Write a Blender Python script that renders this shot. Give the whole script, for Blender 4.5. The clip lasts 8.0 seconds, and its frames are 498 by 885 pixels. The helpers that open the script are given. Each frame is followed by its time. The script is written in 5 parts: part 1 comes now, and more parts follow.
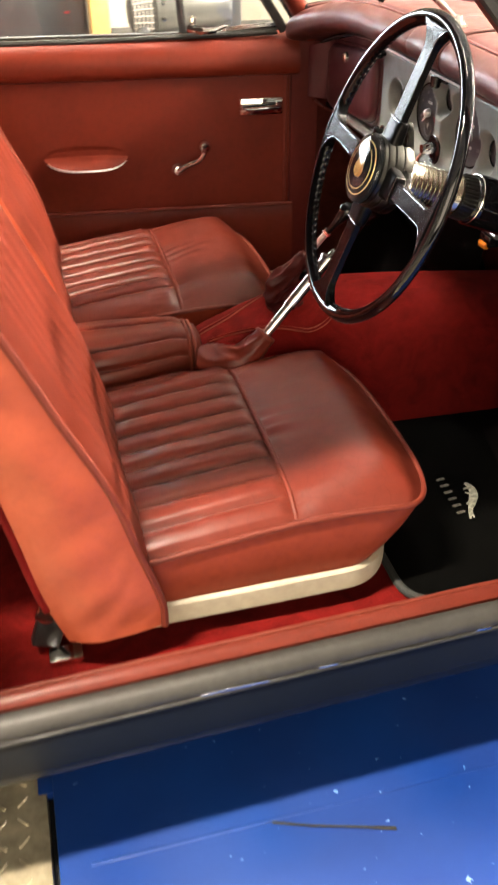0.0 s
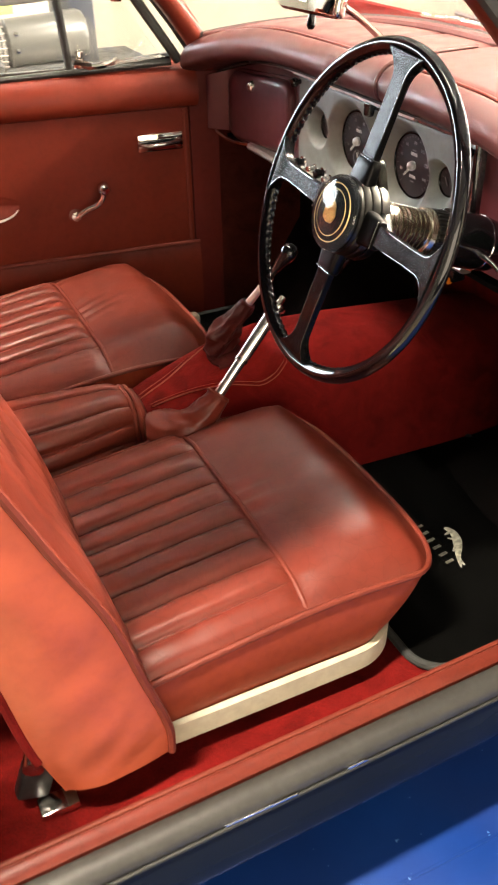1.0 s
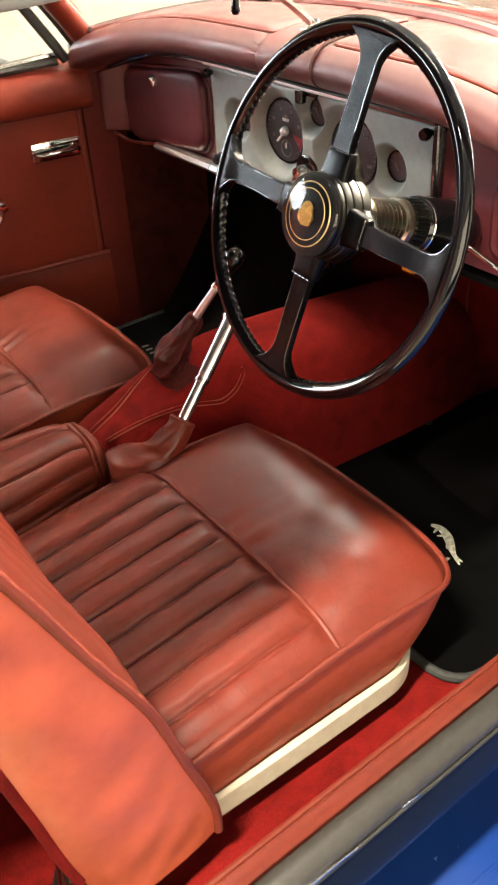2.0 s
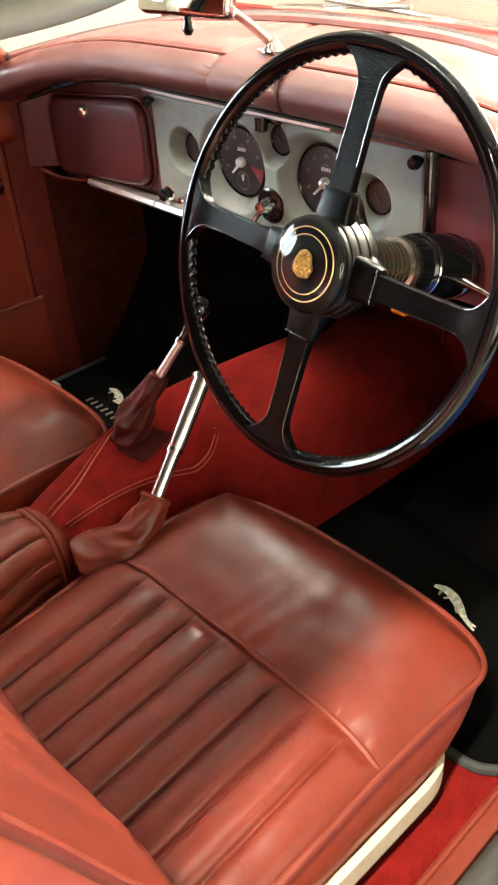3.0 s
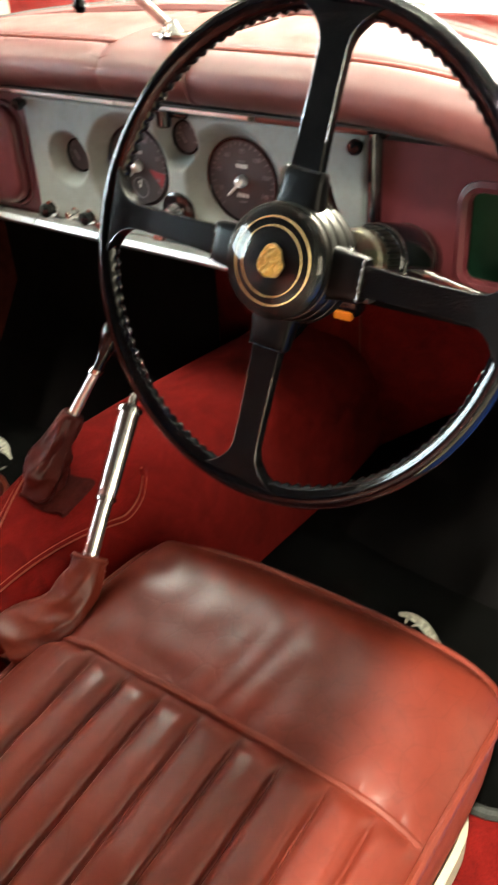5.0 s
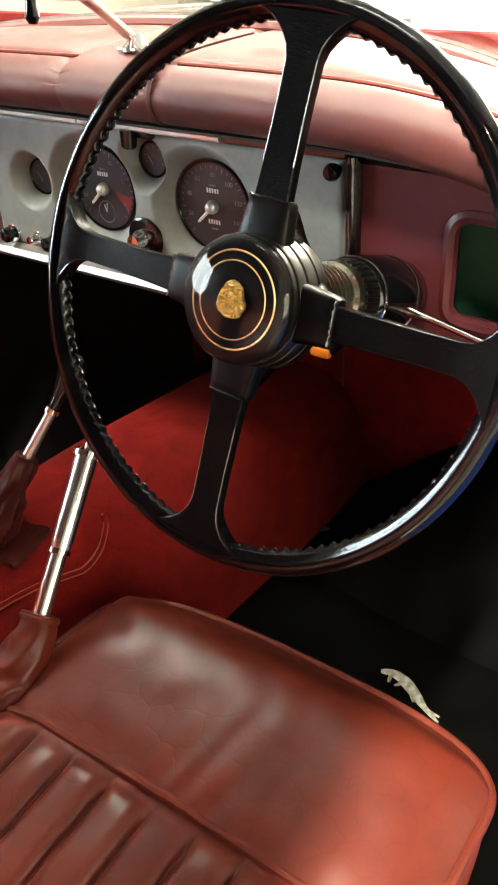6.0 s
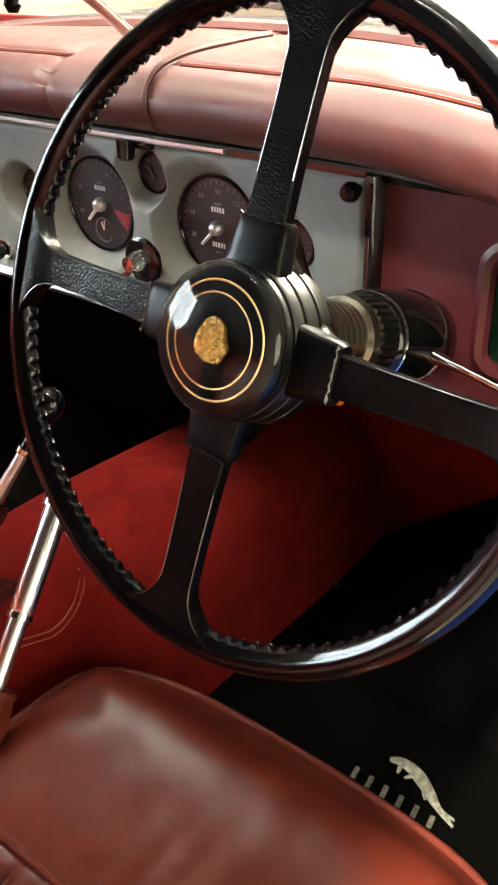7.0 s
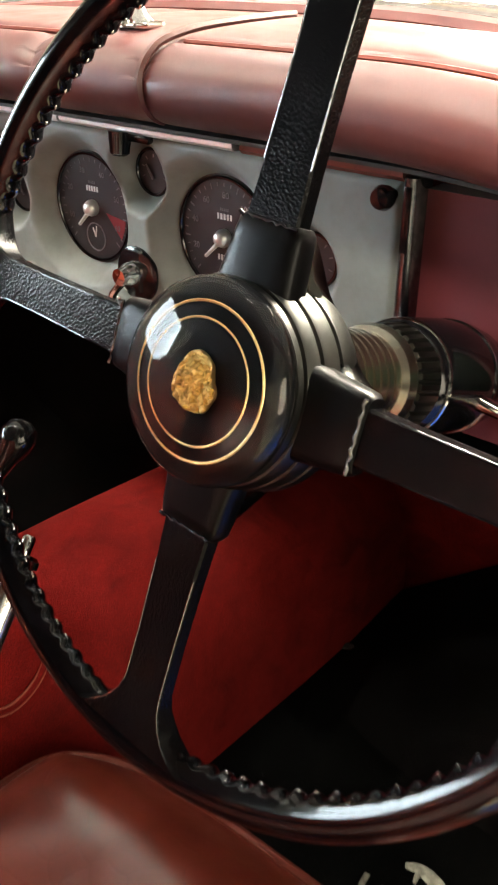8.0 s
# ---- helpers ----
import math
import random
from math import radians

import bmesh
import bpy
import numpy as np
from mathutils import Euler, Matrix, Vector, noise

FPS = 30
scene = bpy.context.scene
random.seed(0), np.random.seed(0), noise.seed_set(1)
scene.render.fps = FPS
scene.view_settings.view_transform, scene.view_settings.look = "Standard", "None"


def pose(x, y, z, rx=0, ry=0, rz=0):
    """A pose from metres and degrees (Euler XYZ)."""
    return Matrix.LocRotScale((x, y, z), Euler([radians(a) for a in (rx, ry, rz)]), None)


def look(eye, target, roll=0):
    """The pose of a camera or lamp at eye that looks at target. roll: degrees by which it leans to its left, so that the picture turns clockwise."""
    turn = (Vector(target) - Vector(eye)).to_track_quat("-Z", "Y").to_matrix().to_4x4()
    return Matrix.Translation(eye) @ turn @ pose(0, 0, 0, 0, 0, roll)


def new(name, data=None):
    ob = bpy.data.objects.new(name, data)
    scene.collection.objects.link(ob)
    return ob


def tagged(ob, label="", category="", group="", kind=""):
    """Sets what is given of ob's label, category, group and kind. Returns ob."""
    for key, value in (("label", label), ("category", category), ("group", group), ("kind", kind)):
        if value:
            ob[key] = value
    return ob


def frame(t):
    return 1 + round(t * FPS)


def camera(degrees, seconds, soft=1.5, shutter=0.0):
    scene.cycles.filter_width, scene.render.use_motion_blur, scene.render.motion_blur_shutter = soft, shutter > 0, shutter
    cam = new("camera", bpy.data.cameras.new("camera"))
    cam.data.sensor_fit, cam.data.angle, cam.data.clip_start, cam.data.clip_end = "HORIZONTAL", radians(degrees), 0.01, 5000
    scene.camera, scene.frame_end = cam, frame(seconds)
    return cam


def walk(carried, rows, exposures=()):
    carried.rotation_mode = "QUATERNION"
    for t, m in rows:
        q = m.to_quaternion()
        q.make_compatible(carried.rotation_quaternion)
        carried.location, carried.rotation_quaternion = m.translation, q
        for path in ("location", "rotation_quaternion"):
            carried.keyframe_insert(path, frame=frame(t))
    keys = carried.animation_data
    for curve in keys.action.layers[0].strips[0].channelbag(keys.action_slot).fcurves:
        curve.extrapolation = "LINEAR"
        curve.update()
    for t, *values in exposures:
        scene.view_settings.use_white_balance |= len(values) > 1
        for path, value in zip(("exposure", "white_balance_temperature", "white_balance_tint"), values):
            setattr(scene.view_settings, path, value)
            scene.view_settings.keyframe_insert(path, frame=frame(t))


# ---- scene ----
cam = camera(32.24, 8.0, soft=2.0, shutter=0.5)
PATH = [
    (0.0, -0.7352, -1.4577, 1.2644, 54.52, 0.36, -14.68),
    (0.5, -0.7870, -1.3367, 1.2627, 55.44, 1.20, -20.69),
    (1.0, -0.8279, -1.2485, 1.2576, 55.45, 0.97, -25.55),
    (1.2, -0.8519, -1.2085, 1.2637, 54.94, 1.39, -27.86),
    (2.3, -0.8900, -1.0159, 1.2379, 54.37, 3.49, -38.73),
    (2.5, -0.8681, -0.9709, 1.2327, 54.55, 3.70, -39.85),
    (3.0, -0.8468, -0.8871, 1.2247, 54.84, 3.55, -43.16),
    (3.5, -0.8668, -0.8072, 1.2106, 54.91, 4.24, -46.74),
    (4.0, -0.8863, -0.7497, 1.2078, 54.62, 4.18, -50.01),
    (4.5, -0.8691, -0.7294, 1.1773, 54.90, 3.72, -51.85),
    (5.0, -0.8336, -0.7160, 1.1491, 56.21, 3.00, -54.79),
    (5.2, -0.8196, -0.7160, 1.1520, 57.03, 3.25, -56.22),
    (6.3, -0.7192, -0.6757, 1.1158, 57.74, 1.95, -54.05),
    (6.5, -0.6980, -0.6705, 1.1072, 58.49, 1.83, -53.29),
    (7.0, -0.6367, -0.6427, 1.0904, 58.96, 1.41, -52.04),
    (7.5, -0.5821, -0.6124, 1.0679, 59.12, 0.89, -51.00),
    (8.0, -0.5308, -0.5710, 1.0457, 60.07, 0.18, -50.11),
]
walk(cam, [(t, pose(*m)) for t, *m in PATH], [(0.0, 0.02, 6500, 10), (1.2, 0.06, 6480, 9.5), (2.5, 0.25, 6400, 6), (4.5, 0.24, 6100, -1), (6.5, 0.06, 6200, 3), (8.0, 0.0, 6200, 4)])
# ---- end of camera ----

# ---------------- light ----------------
world = bpy.data.worlds.new("world")
world.use_nodes = True
scene.world = world
world.node_tree.nodes["Background"].inputs[0].default_value = (0.9, 0.95, 1.0, 1)
world.node_tree.nodes["Background"].inputs[1].default_value = 0.01


def area_lamp(name, eye, target, sx, sy, watts, colour):
    d = bpy.data.lights.new(name, "AREA")
    d.shape, d.size, d.size_y, d.energy, d.color = "RECTANGLE", sx, sy, watts, colour
    ob = new(name, d)
    ob.matrix_world = look(eye, target)
    return ob


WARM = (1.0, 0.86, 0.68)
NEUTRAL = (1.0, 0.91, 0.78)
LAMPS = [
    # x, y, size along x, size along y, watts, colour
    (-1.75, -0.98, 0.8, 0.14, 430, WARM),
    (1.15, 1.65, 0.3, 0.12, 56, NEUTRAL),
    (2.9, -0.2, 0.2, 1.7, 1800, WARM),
    # added to brighten the dash top and tunnel; no known light hangs here
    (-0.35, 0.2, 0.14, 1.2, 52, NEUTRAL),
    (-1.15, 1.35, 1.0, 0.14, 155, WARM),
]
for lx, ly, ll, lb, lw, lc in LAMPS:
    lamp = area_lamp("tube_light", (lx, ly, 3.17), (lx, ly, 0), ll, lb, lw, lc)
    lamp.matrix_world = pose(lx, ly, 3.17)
# daylight through the open workshop door behind the camera
area_lamp("doorway_daylight", (-0.9, -3.12, 1.2), (-0.6, 0, 0.7), 1.7, 1.5, 54, (1.0, 0.84, 0.64))

# ---------------- materials ----------------


def base_mat(name, rough=0.5, metal=0.0):
    m = bpy.data.materials.new(name)
    m.use_nodes = True
    nt = m.node_tree
    p = nt.nodes["Principled BSDF"]
    p.inputs["Roughness"].default_value = rough
    p.inputs["Metallic"].default_value = metal
    return m, nt, p


def noise_node(nt, scale, detail=4.0, rough=0.55):
    n = nt.nodes.new("ShaderNodeTexNoise")
    n.inputs["Scale"].default_value = scale
    n.inputs["Detail"].default_value = detail
    n.inputs["Roughness"].default_value = rough
    tc = nt.nodes.new("ShaderNodeTexCoord")
    nt.links.new(tc.outputs["Object"], n.inputs["Vector"])
    return n


def ramp_node(nt, src, stops):
    r = nt.nodes.new("ShaderNodeValToRGB")
    els = r.color_ramp.elements
    while len(els) < len(stops):
        els.new(0.5)
    for e, (pos, col) in zip(els, stops):
        e.position, e.color = pos, (*col, 1)
    nt.links.new(src, r.inputs[0])
    return r


def bump_chain(nt, p, layers):
    last = None
    for src, strength, dist in layers:
        b = nt.nodes.new("ShaderNodeBump")
        b.inputs["Strength"].default_value = strength
        b.inputs["Distance"].default_value = dist
        nt.links.new(src, b.inputs["Height"])
        if last:
            nt.links.new(last.outputs[0], b.inputs["Normal"])
        last = b
    nt.links.new(last.outputs[0], p.inputs["Normal"])


def mul(col, k):
    return tuple(c * k for c in col)


def gloss_span(rough):
    """Least and greatest roughness of an unevenly glossy surface."""
    if rough < 0.275:
        return rough * 0.8, min(0.265, rough * 1.25)
    return max(0.285, rough * 0.8), min(1.0, rough * 1.28)


def simple(name, col, rough=0.5, metal=0.0, vary=0.15, scale=40.0, bump=0.0, coat=0.0, bscale=300.0, spec=0.5):
    """Plain surface with soft mottling, uneven gloss and a little relief."""
    m, nt, p = base_mat(name, rough, metal)
    n = noise_node(nt, scale)
    r = ramp_node(nt, n.outputs[0], [(0.3, mul(col, 1 - vary)), (0.7, mul(col, 1 + vary))])
    nt.links.new(r.outputs[0], p.inputs["Base Color"])
    n2 = noise_node(nt, scale * 2.7)
    rr = ramp_node(nt, n2.outputs[0], [(0.3, (gloss_span(rough)[0],) * 3), (0.75, (gloss_span(rough)[1],) * 3)])
    nt.links.new(rr.outputs[0], p.inputs["Roughness"])
    if bump:
        bump_chain(nt, p, [(noise_node(nt, bscale).outputs[0], bump, 0.001)])
    p.inputs["Coat Weight"].default_value = coat
    p.inputs["Specular IOR Level"].default_value = spec
    p.inputs["Coat Roughness"].default_value = 0.06
    return m


def leather(name, col, rough=0.4, crease=0.35, grain=240.0, aged=0.13, spec=0.4):
    """Hide: pore grain, fine creases, faint darkening from wear."""
    m, nt, p = base_mat(name, rough)
    big = noise_node(nt, 9.0, 5.0)
    fine = noise_node(nt, 70.0, 6.0)
    r1 = ramp_node(nt, big.outputs[0], [(0.3, mul(col, 1 - aged)), (0.55, col), (0.8, mul(col, 1 + aged * 0.6))])
    r2 = ramp_node(nt, fine.outputs[0], [(0.32, (0.72, 0.66, 0.64)), (0.55, (1, 1, 1))])
    mix = nt.nodes.new("ShaderNodeMix")
    mix.data_type, mix.blend_type = "RGBA", "MULTIPLY"
    mix.inputs[0].default_value = 0.38
    nt.links.new(r1.outputs[0], mix.inputs[6])
    nt.links.new(r2.outputs[0], mix.inputs[7])
    nt.links.new(mix.outputs[2], p.inputs["Base Color"])
    rr = ramp_node(nt, noise_node(nt, 22.0, 5.0).outputs[0], [(0.3, (gloss_span(rough)[0],) * 3), (0.7, (gloss_span(rough)[1],) * 3)])
    nt.links.new(rr.outputs[0], p.inputs["Roughness"])
    pore = noise_node(nt, grain, 1.0)
    tc = nt.nodes.new("ShaderNodeTexCoord")
    wr = noise_node(nt, 38.0, 1.5)
    wr.inputs["Distortion"].default_value = 0.15
    vc = nt.nodes.new("ShaderNodeTexVoronoi")
    vc.feature = "DISTANCE_TO_EDGE"
    vc.inputs["Scale"].default_value = 34.0
    warp = noise_node(nt, 14.0, 3.0)
    wm = nt.nodes.new("ShaderNodeVectorMath")
    wm.operation = "MULTIPLY_ADD"
    wm.inputs[1].default_value = (0.05, 0.05, 0.05)
    nt.links.new(warp.outputs["Color"], wm.inputs[0])
    nt.links.new(tc.outputs["Object"], wm.inputs[2])
    nt.links.new(wm.outputs[0], vc.inputs["Vector"])
    vr = ramp_node(nt, vc.outputs["Distance"], [(0.0, (0, 0, 0)), (0.07, (1, 1, 1))])
    lines = ramp_node(nt, vc.outputs["Distance"], [(0.0, (0.70, 0.66, 0.66)), (0.03, (1, 1, 1))])
    mix2 = nt.nodes.new("ShaderNodeMix")
    mix2.data_type, mix2.blend_type = "RGBA", "MULTIPLY"
    mix2.inputs[0].default_value = crease
    nt.links.new(mix.outputs[2], mix2.inputs[6])
    nt.links.new(lines.outputs[0], mix2.inputs[7])
    nt.links.new(mix2.outputs[2], p.inputs["Base Color"])
    bump_chain(nt, p, [(wr.outputs[0], crease * 0.30, 0.0015), (vr.outputs[0], crease * 0.34, 0.0005), (pore.outputs[0], 0.03, 0.0006)])
    p.inputs["Specular IOR Level"].default_value = spec
    return m


def carpet(name, col, sheen=0.25):
    m, nt, p = base_mat(name, 0.95)
    n = noise_node(nt, 900.0, 2.0)
    big = noise_node(nt, 7.0, 5.0)
    r = ramp_node(nt, n.outputs[0], [(0.3, mul(col, 0.6)), (0.7, mul(col, 1.25))])
    brush = noise_node(nt, 19.0, 3.0)
    brush.inputs["Distortion"].default_value = 1.2
    both = nt.nodes.new("ShaderNodeMath")
    both.operation = "ADD"
    nt.links.new(big.outputs[0], both.inputs[0])
    nt.links.new(brush.outputs[0], both.inputs[1])
    half = nt.nodes.new("ShaderNodeMath")
    half.operation = "MULTIPLY"
    half.inputs[1].default_value = 0.5
    nt.links.new(both.outputs[0], half.inputs[0])
    r2 = ramp_node(nt, half.outputs[0], [(0.36, (0.45, 0.45, 0.45)), (0.62, (1, 1, 1))])
    mix = nt.nodes.new("ShaderNodeMix")
    mix.data_type, mix.blend_type = "RGBA", "MULTIPLY"
    mix.inputs[0].default_value = 1.0
    nt.links.new(r.outputs[0], mix.inputs[6])
    nt.links.new(r2.outputs[0], mix.inputs[7])
    nt.links.new(mix.outputs[2], p.inputs["Base Color"])
    bump_chain(nt, p, [(big.outputs[0], 0.4, 0.006), (n.outputs[0], 0.8, 0.002)])
    p.inputs["Specular IOR Level"].default_value = 0.03
    p.inputs["Sheen Weight"].default_value = sheen
    p.inputs["Sheen Tint"].default_value = (1, 0.3, 0.25, 1)
    return m


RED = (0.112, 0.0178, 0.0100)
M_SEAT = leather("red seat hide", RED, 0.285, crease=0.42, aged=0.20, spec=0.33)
M_DOOR = leather("red door hide", (0.112, 0.0150, 0.0072), 0.40, crease=0.10, spec=0.16)
# one dash hide twice: cool light tinted into the panels, warm into the top
M_DASH = leather("dash hide with cool cast", (0.072, 0.0150, 0.0190), 0.36, crease=0.04, spec=0.35)
M_DASHTOP = leather("dash hide with warm cast", (0.064, 0.0150, 0.0128), 0.42, crease=0.04, spec=0.40)
# paler hide of the seat sides, lifted further for the light they catch
M_BACKSIDE = leather("paler red side hide lifted for light", (0.33, 0.065, 0.028), 0.40, crease=0.07, aged=0.04, spec=0.3)
# seat hide again, lightened so the cushion side looks lit from the door
M_BORDER = leather("red seat hide lit from the side", (0.215, 0.037, 0.016), 0.42, crease=0.10, aged=0.08, spec=0.12)
M_PIPE = leather("red piping", (0.120, 0.021, 0.0115), 0.5, crease=0.0, spec=0.2)
M_BOOT = leather("brown red boot hide", (0.10, 0.016, 0.009), 0.30, crease=0.5, spec=0.25)
M_CARPET = carpet("red carpet", (0.175, 0.0090, 0.0078), 0.05)
M_MAT = carpet("black mat", (0.0022, 0.0022, 0.0020), 0.0)
M_MATEDGE = simple("mat binding", (0.02, 0.022, 0.020), 0.8, vary=0.3, scale=200, bump=0.4)
M_STITCH = simple("orange stitching", (0.25, 0.055, 0.026), 0.7, vary=0.2, scale=400)
M_CHROME = simple("chrome", (0.78, 0.77, 0.74), 0.09, 1.0, vary=0.06, scale=60)
M_CHROMEDULL = simple("worn chrome", (0.74, 0.73, 0.70), 0.14, 1.0, vary=0.08, scale=30)
M_BRASS = simple("brassy alloy", (0.50, 0.47, 0.38), 0.26, 1.0, vary=0.05, scale=10)
M_ALLOY = simple("grey alloy", (0.052, 0.052, 0.048), 0.34, 1.0, vary=0.05, scale=10)
M_BLACK = simple("black gloss resin", (0.003, 0.003, 0.0036), 0.12, vary=0.2, scale=30)
M_RIM = simple("black wheel rim resin", (0.002, 0.002, 0.0026), 0.09, vary=0.3, scale=60, bump=0.015, spec=0.44)
M_DOME = simple("black enamel", (0.002, 0.002, 0.002), 0.3, vary=0.1, spec=0.1)
M_GOLD = simple("gold", (0.92, 0.66, 0.28), 0.30, 1.0, vary=0.2, scale=200, bump=0.3)
M_GREYPANEL = leather("grey panel hide", (0.175, 0.195, 0.185), 0.45, crease=0.05, aged=0.1)
M_DIAL = simple("dial black", (0.020, 0.018, 0.019), 0.35, vary=0.2)
M_WHITE = simple("dial white", (0.62, 0.62, 0.58), 0.5, vary=0.05)
M_DIM = simple("faded dial print", (0.13, 0.125, 0.125), 0.5, vary=0.05)
M_DIALRED = simple("dial red", (0.22, 0.012, 0.018), 0.4, vary=0.1)
M_CREAM = simple("cream painted wood", (0.36, 0.32, 0.24), 0.5, vary=0.1, scale=60, bump=0.1)
M_RUBBER = simple("grey rubber seal", (0.026, 0.025, 0.022), 0.55, vary=0.2, scale=30, bump=0.2)
M_DARKRUBBER = simple("black rubber", (0.015, 0.015, 0.014), 0.6, vary=0.2, bump=0.2)
M_PAINT = simple("dark body paint", (0.006, 0.008, 0.012), 0.20, vary=0.08, scale=6, spec=0.12)
M_BONNET = simple("grey body paint", (0.16, 0.15, 0.13), 0.15, vary=0.06, scale=5, coat=1.0)
M_FOOTWELL = carpet("near black footwell", (0.005, 0.0045, 0.0045), 0.0)
M_FOOTSIDE = carpet("shade darkened footwell side", (0.055, 0.012, 0.008), 0.0)
M_PALESEAL = simple("pale grey seal", (0.20, 0.195, 0.17), 0.45, vary=0.1, scale=20)
M_GUNMETAL = simple("gunmetal", (0.035, 0.035, 0.033), 0.16, 1.0, vary=0.1, scale=20)
M_EDGEMETAL = simple("dull edge metal", (0.16, 0.16, 0.165), 0.2, 1.0, vary=0.5, scale=180)
M_ROOT = simple("black spoke root enamel", (0.002, 0.002, 0.0022), 0.3, vary=0.2, scale=90, bump=0.1, spec=0.14)
M_CRESTGLINT = simple("bright crest glint metal", (0.62, 0.62, 0.63), 0.16, 1.0, vary=0.4, scale=200)
M_SATIN = simple("satin bright metal", (0.80, 0.80, 0.78), 0.34, 1.0, vary=0.04, scale=60)
M_LEVER = simple("brushed chrome", (0.86, 0.85, 0.83), 0.24, 1.0, vary=0.04, scale=60)
M_AMBER = simple("amber lens", (0.52, 0.14, 0.012), 0.2, vary=0.1)
M_GREEN = simple("green card", (0.015, 0.06, 0.032), 0.5, vary=0.1)
M_PALE = simple("pale mat emblem", (0.26, 0.255, 0.20), 0.8, vary=0.6, scale=160, bump=0.4)
M_FAINT = simple("worn mat lettering", (0.085, 0.082, 0.064), 0.85, vary=0.7, scale=220, bump=0.4)
M_KICK = leather("dark red brown kick hide", (0.082, 0.0110, 0.0078), 0.45, crease=0.1, spec=0.12)
M_GEARBOOT = leather("dark red boot hide", (0.060, 0.0095, 0.0080), 0.42, crease=0.3, spec=0.18)
M_PATCH = simple("dark red patch", (0.050, 0.0080, 0.0065), 0.8, vary=0.3, scale=90, bump=0.3, spec=0.1)
M_MIRROR = simple("mirror silver", (0.85, 0.86, 0.86), 0.02, 1.0, vary=0.01)
M_STEEL = simple("dark seat bracket", (0.03, 0.03, 0.03), 0.3, 0.6, vary=0.4, scale=90)


def crackle(name):
    m, nt, p = base_mat(name, 0.34)
    p.inputs["Base Color"].default_value = (0.003, 0.003, 0.0034, 1)
    v = nt.nodes.new("ShaderNodeTexVoronoi")
    v.inputs["Scale"].default_value = 620
    tc = nt.nodes.new("ShaderNodeTexCoord")
    nt.links.new(tc.outputs["Object"], v.inputs["Vector"])
    rr = ramp_node(nt, noise_node(nt, 60).outputs[0], [(0.3, (0.15,) * 3), (0.7, (0.22,) * 3)])
    nt.links.new(rr.outputs[0], p.inputs["Roughness"])
    bump_chain(nt, p, [(v.outputs["Distance"], 0.30, 0.0005)])
    p.inputs["Specular IOR Level"].default_value = 0.12
    return m


M_SPOKE = crackle("black grained spoke")


def blue_paint(name):
    m, nt, p = base_mat(name, 0.4)
    big = noise_node(nt, 2.2, 6.0)
    col = ramp_node(nt, big.outputs[0], [(0.3, (0.0032, 0.024, 0.150)), (0.7, (0.006, 0.041, 0.22))])
    sp = noise_node(nt, 55.0, 3.0)
    spr = ramp_node(nt, sp.outputs[0], [(0.71, (0, 0, 0)), (0.75, (1, 1, 1))])
    mix = nt.nodes.new("ShaderNodeMix")
    mix.data_type = "RGBA"
    nt.links.new(spr.outputs[0], mix.inputs[0])
    nt.links.new(col.outputs[0], mix.inputs[6])
    mix.inputs[7].default_value = (0.20, 0.34, 0.62, 1)
    nt.links.new(mix.outputs[2], p.inputs["Base Color"])
    rr = ramp_node(nt, noise_node(nt, 6.0, 6.0).outputs[0], [(0.3, (0.30,) * 3), (0.7, (0.6,) * 3)])
    nt.links.new(rr.outputs[0], p.inputs["Roughness"])
    bump_chain(nt, p, [(noise_node(nt, 30.0).outputs[0], 0.15, 0.003)])
    p.inputs["Specular IOR Level"].default_value = 0.25
    return m


M_BLUE = blue_paint("scuffed blue paint")
M_PLATE = simple("tread plate steel", (0.42, 0.37, 0.26), 0.42, 0.5, vary=0.35, scale=25, bump=0.3)
M_CONCRETE = simple("concrete", (0.30, 0.28, 0.25), 0.8, vary=0.25, scale=6, bump=0.4, bscale=90)
M_WALL = simple("cream wall paint", (0.225, 0.21, 0.17), 0.8, vary=0.06, scale=3, bump=0.15)
M_CEIL = simple("grey ceiling", (0.34, 0.34, 0.33), 0.85, vary=0.05, scale=3)
M_HEADLINE = simple("roof lining cloth", (0.10, 0.075, 0.06), 0.9, vary=0.1, scale=60, bump=0.3)
M_DARKCAB = simple("dark cabinet paint", (0.03, 0.032, 0.035), 0.4, vary=0.2, scale=8)
M_WOOD = simple("ochre wood", (0.48, 0.29, 0.10), 0.55, vary=0.2, scale=20, bump=0.2)
M_SILVER = simple("grey motor paint", (0.051, 0.052, 0.048), 0.3, vary=0.15, scale=9, coat=0.3)
M_WHITEBOX = simple("cream white card", (0.46, 0.43, 0.36), 0.6, vary=0.04)
M_GREENPRINT = simple("yellow green print", (0.45, 0.55, 0.10), 0.6, vary=0.1)


def glass_mat(name, ior=1.45):
    m, nt, p = base_mat(name, 0.0)
    p.inputs["Base Color"].default_value = (0.97, 0.98, 0.97, 1)
    p.inputs["Transmission Weight"].default_value = 1.0
    p.inputs["IOR"].default_value = ior
    return m


M_GLASS = glass_mat("clear glass")
M_ACRYLIC = glass_mat("clear acrylic", 1.5)


def glow(name, col, strength):
    m, nt, p = base_mat(name, 0.5)
    p.inputs["Base Color"].default_value = (0.8, 0.8, 0.8, 1)
    p.inputs["Emission Color"].default_value = (*col, 1)
    p.inputs["Emission Strength"].default_value = strength
    return m


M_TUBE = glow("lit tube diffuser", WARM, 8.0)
M_DAY = glow("white daylight", (1.0, 0.97, 0.92), 10.0)
M_SKYWIN = glow("bright sky", (0.82, 0.91, 1.0), 25.0)

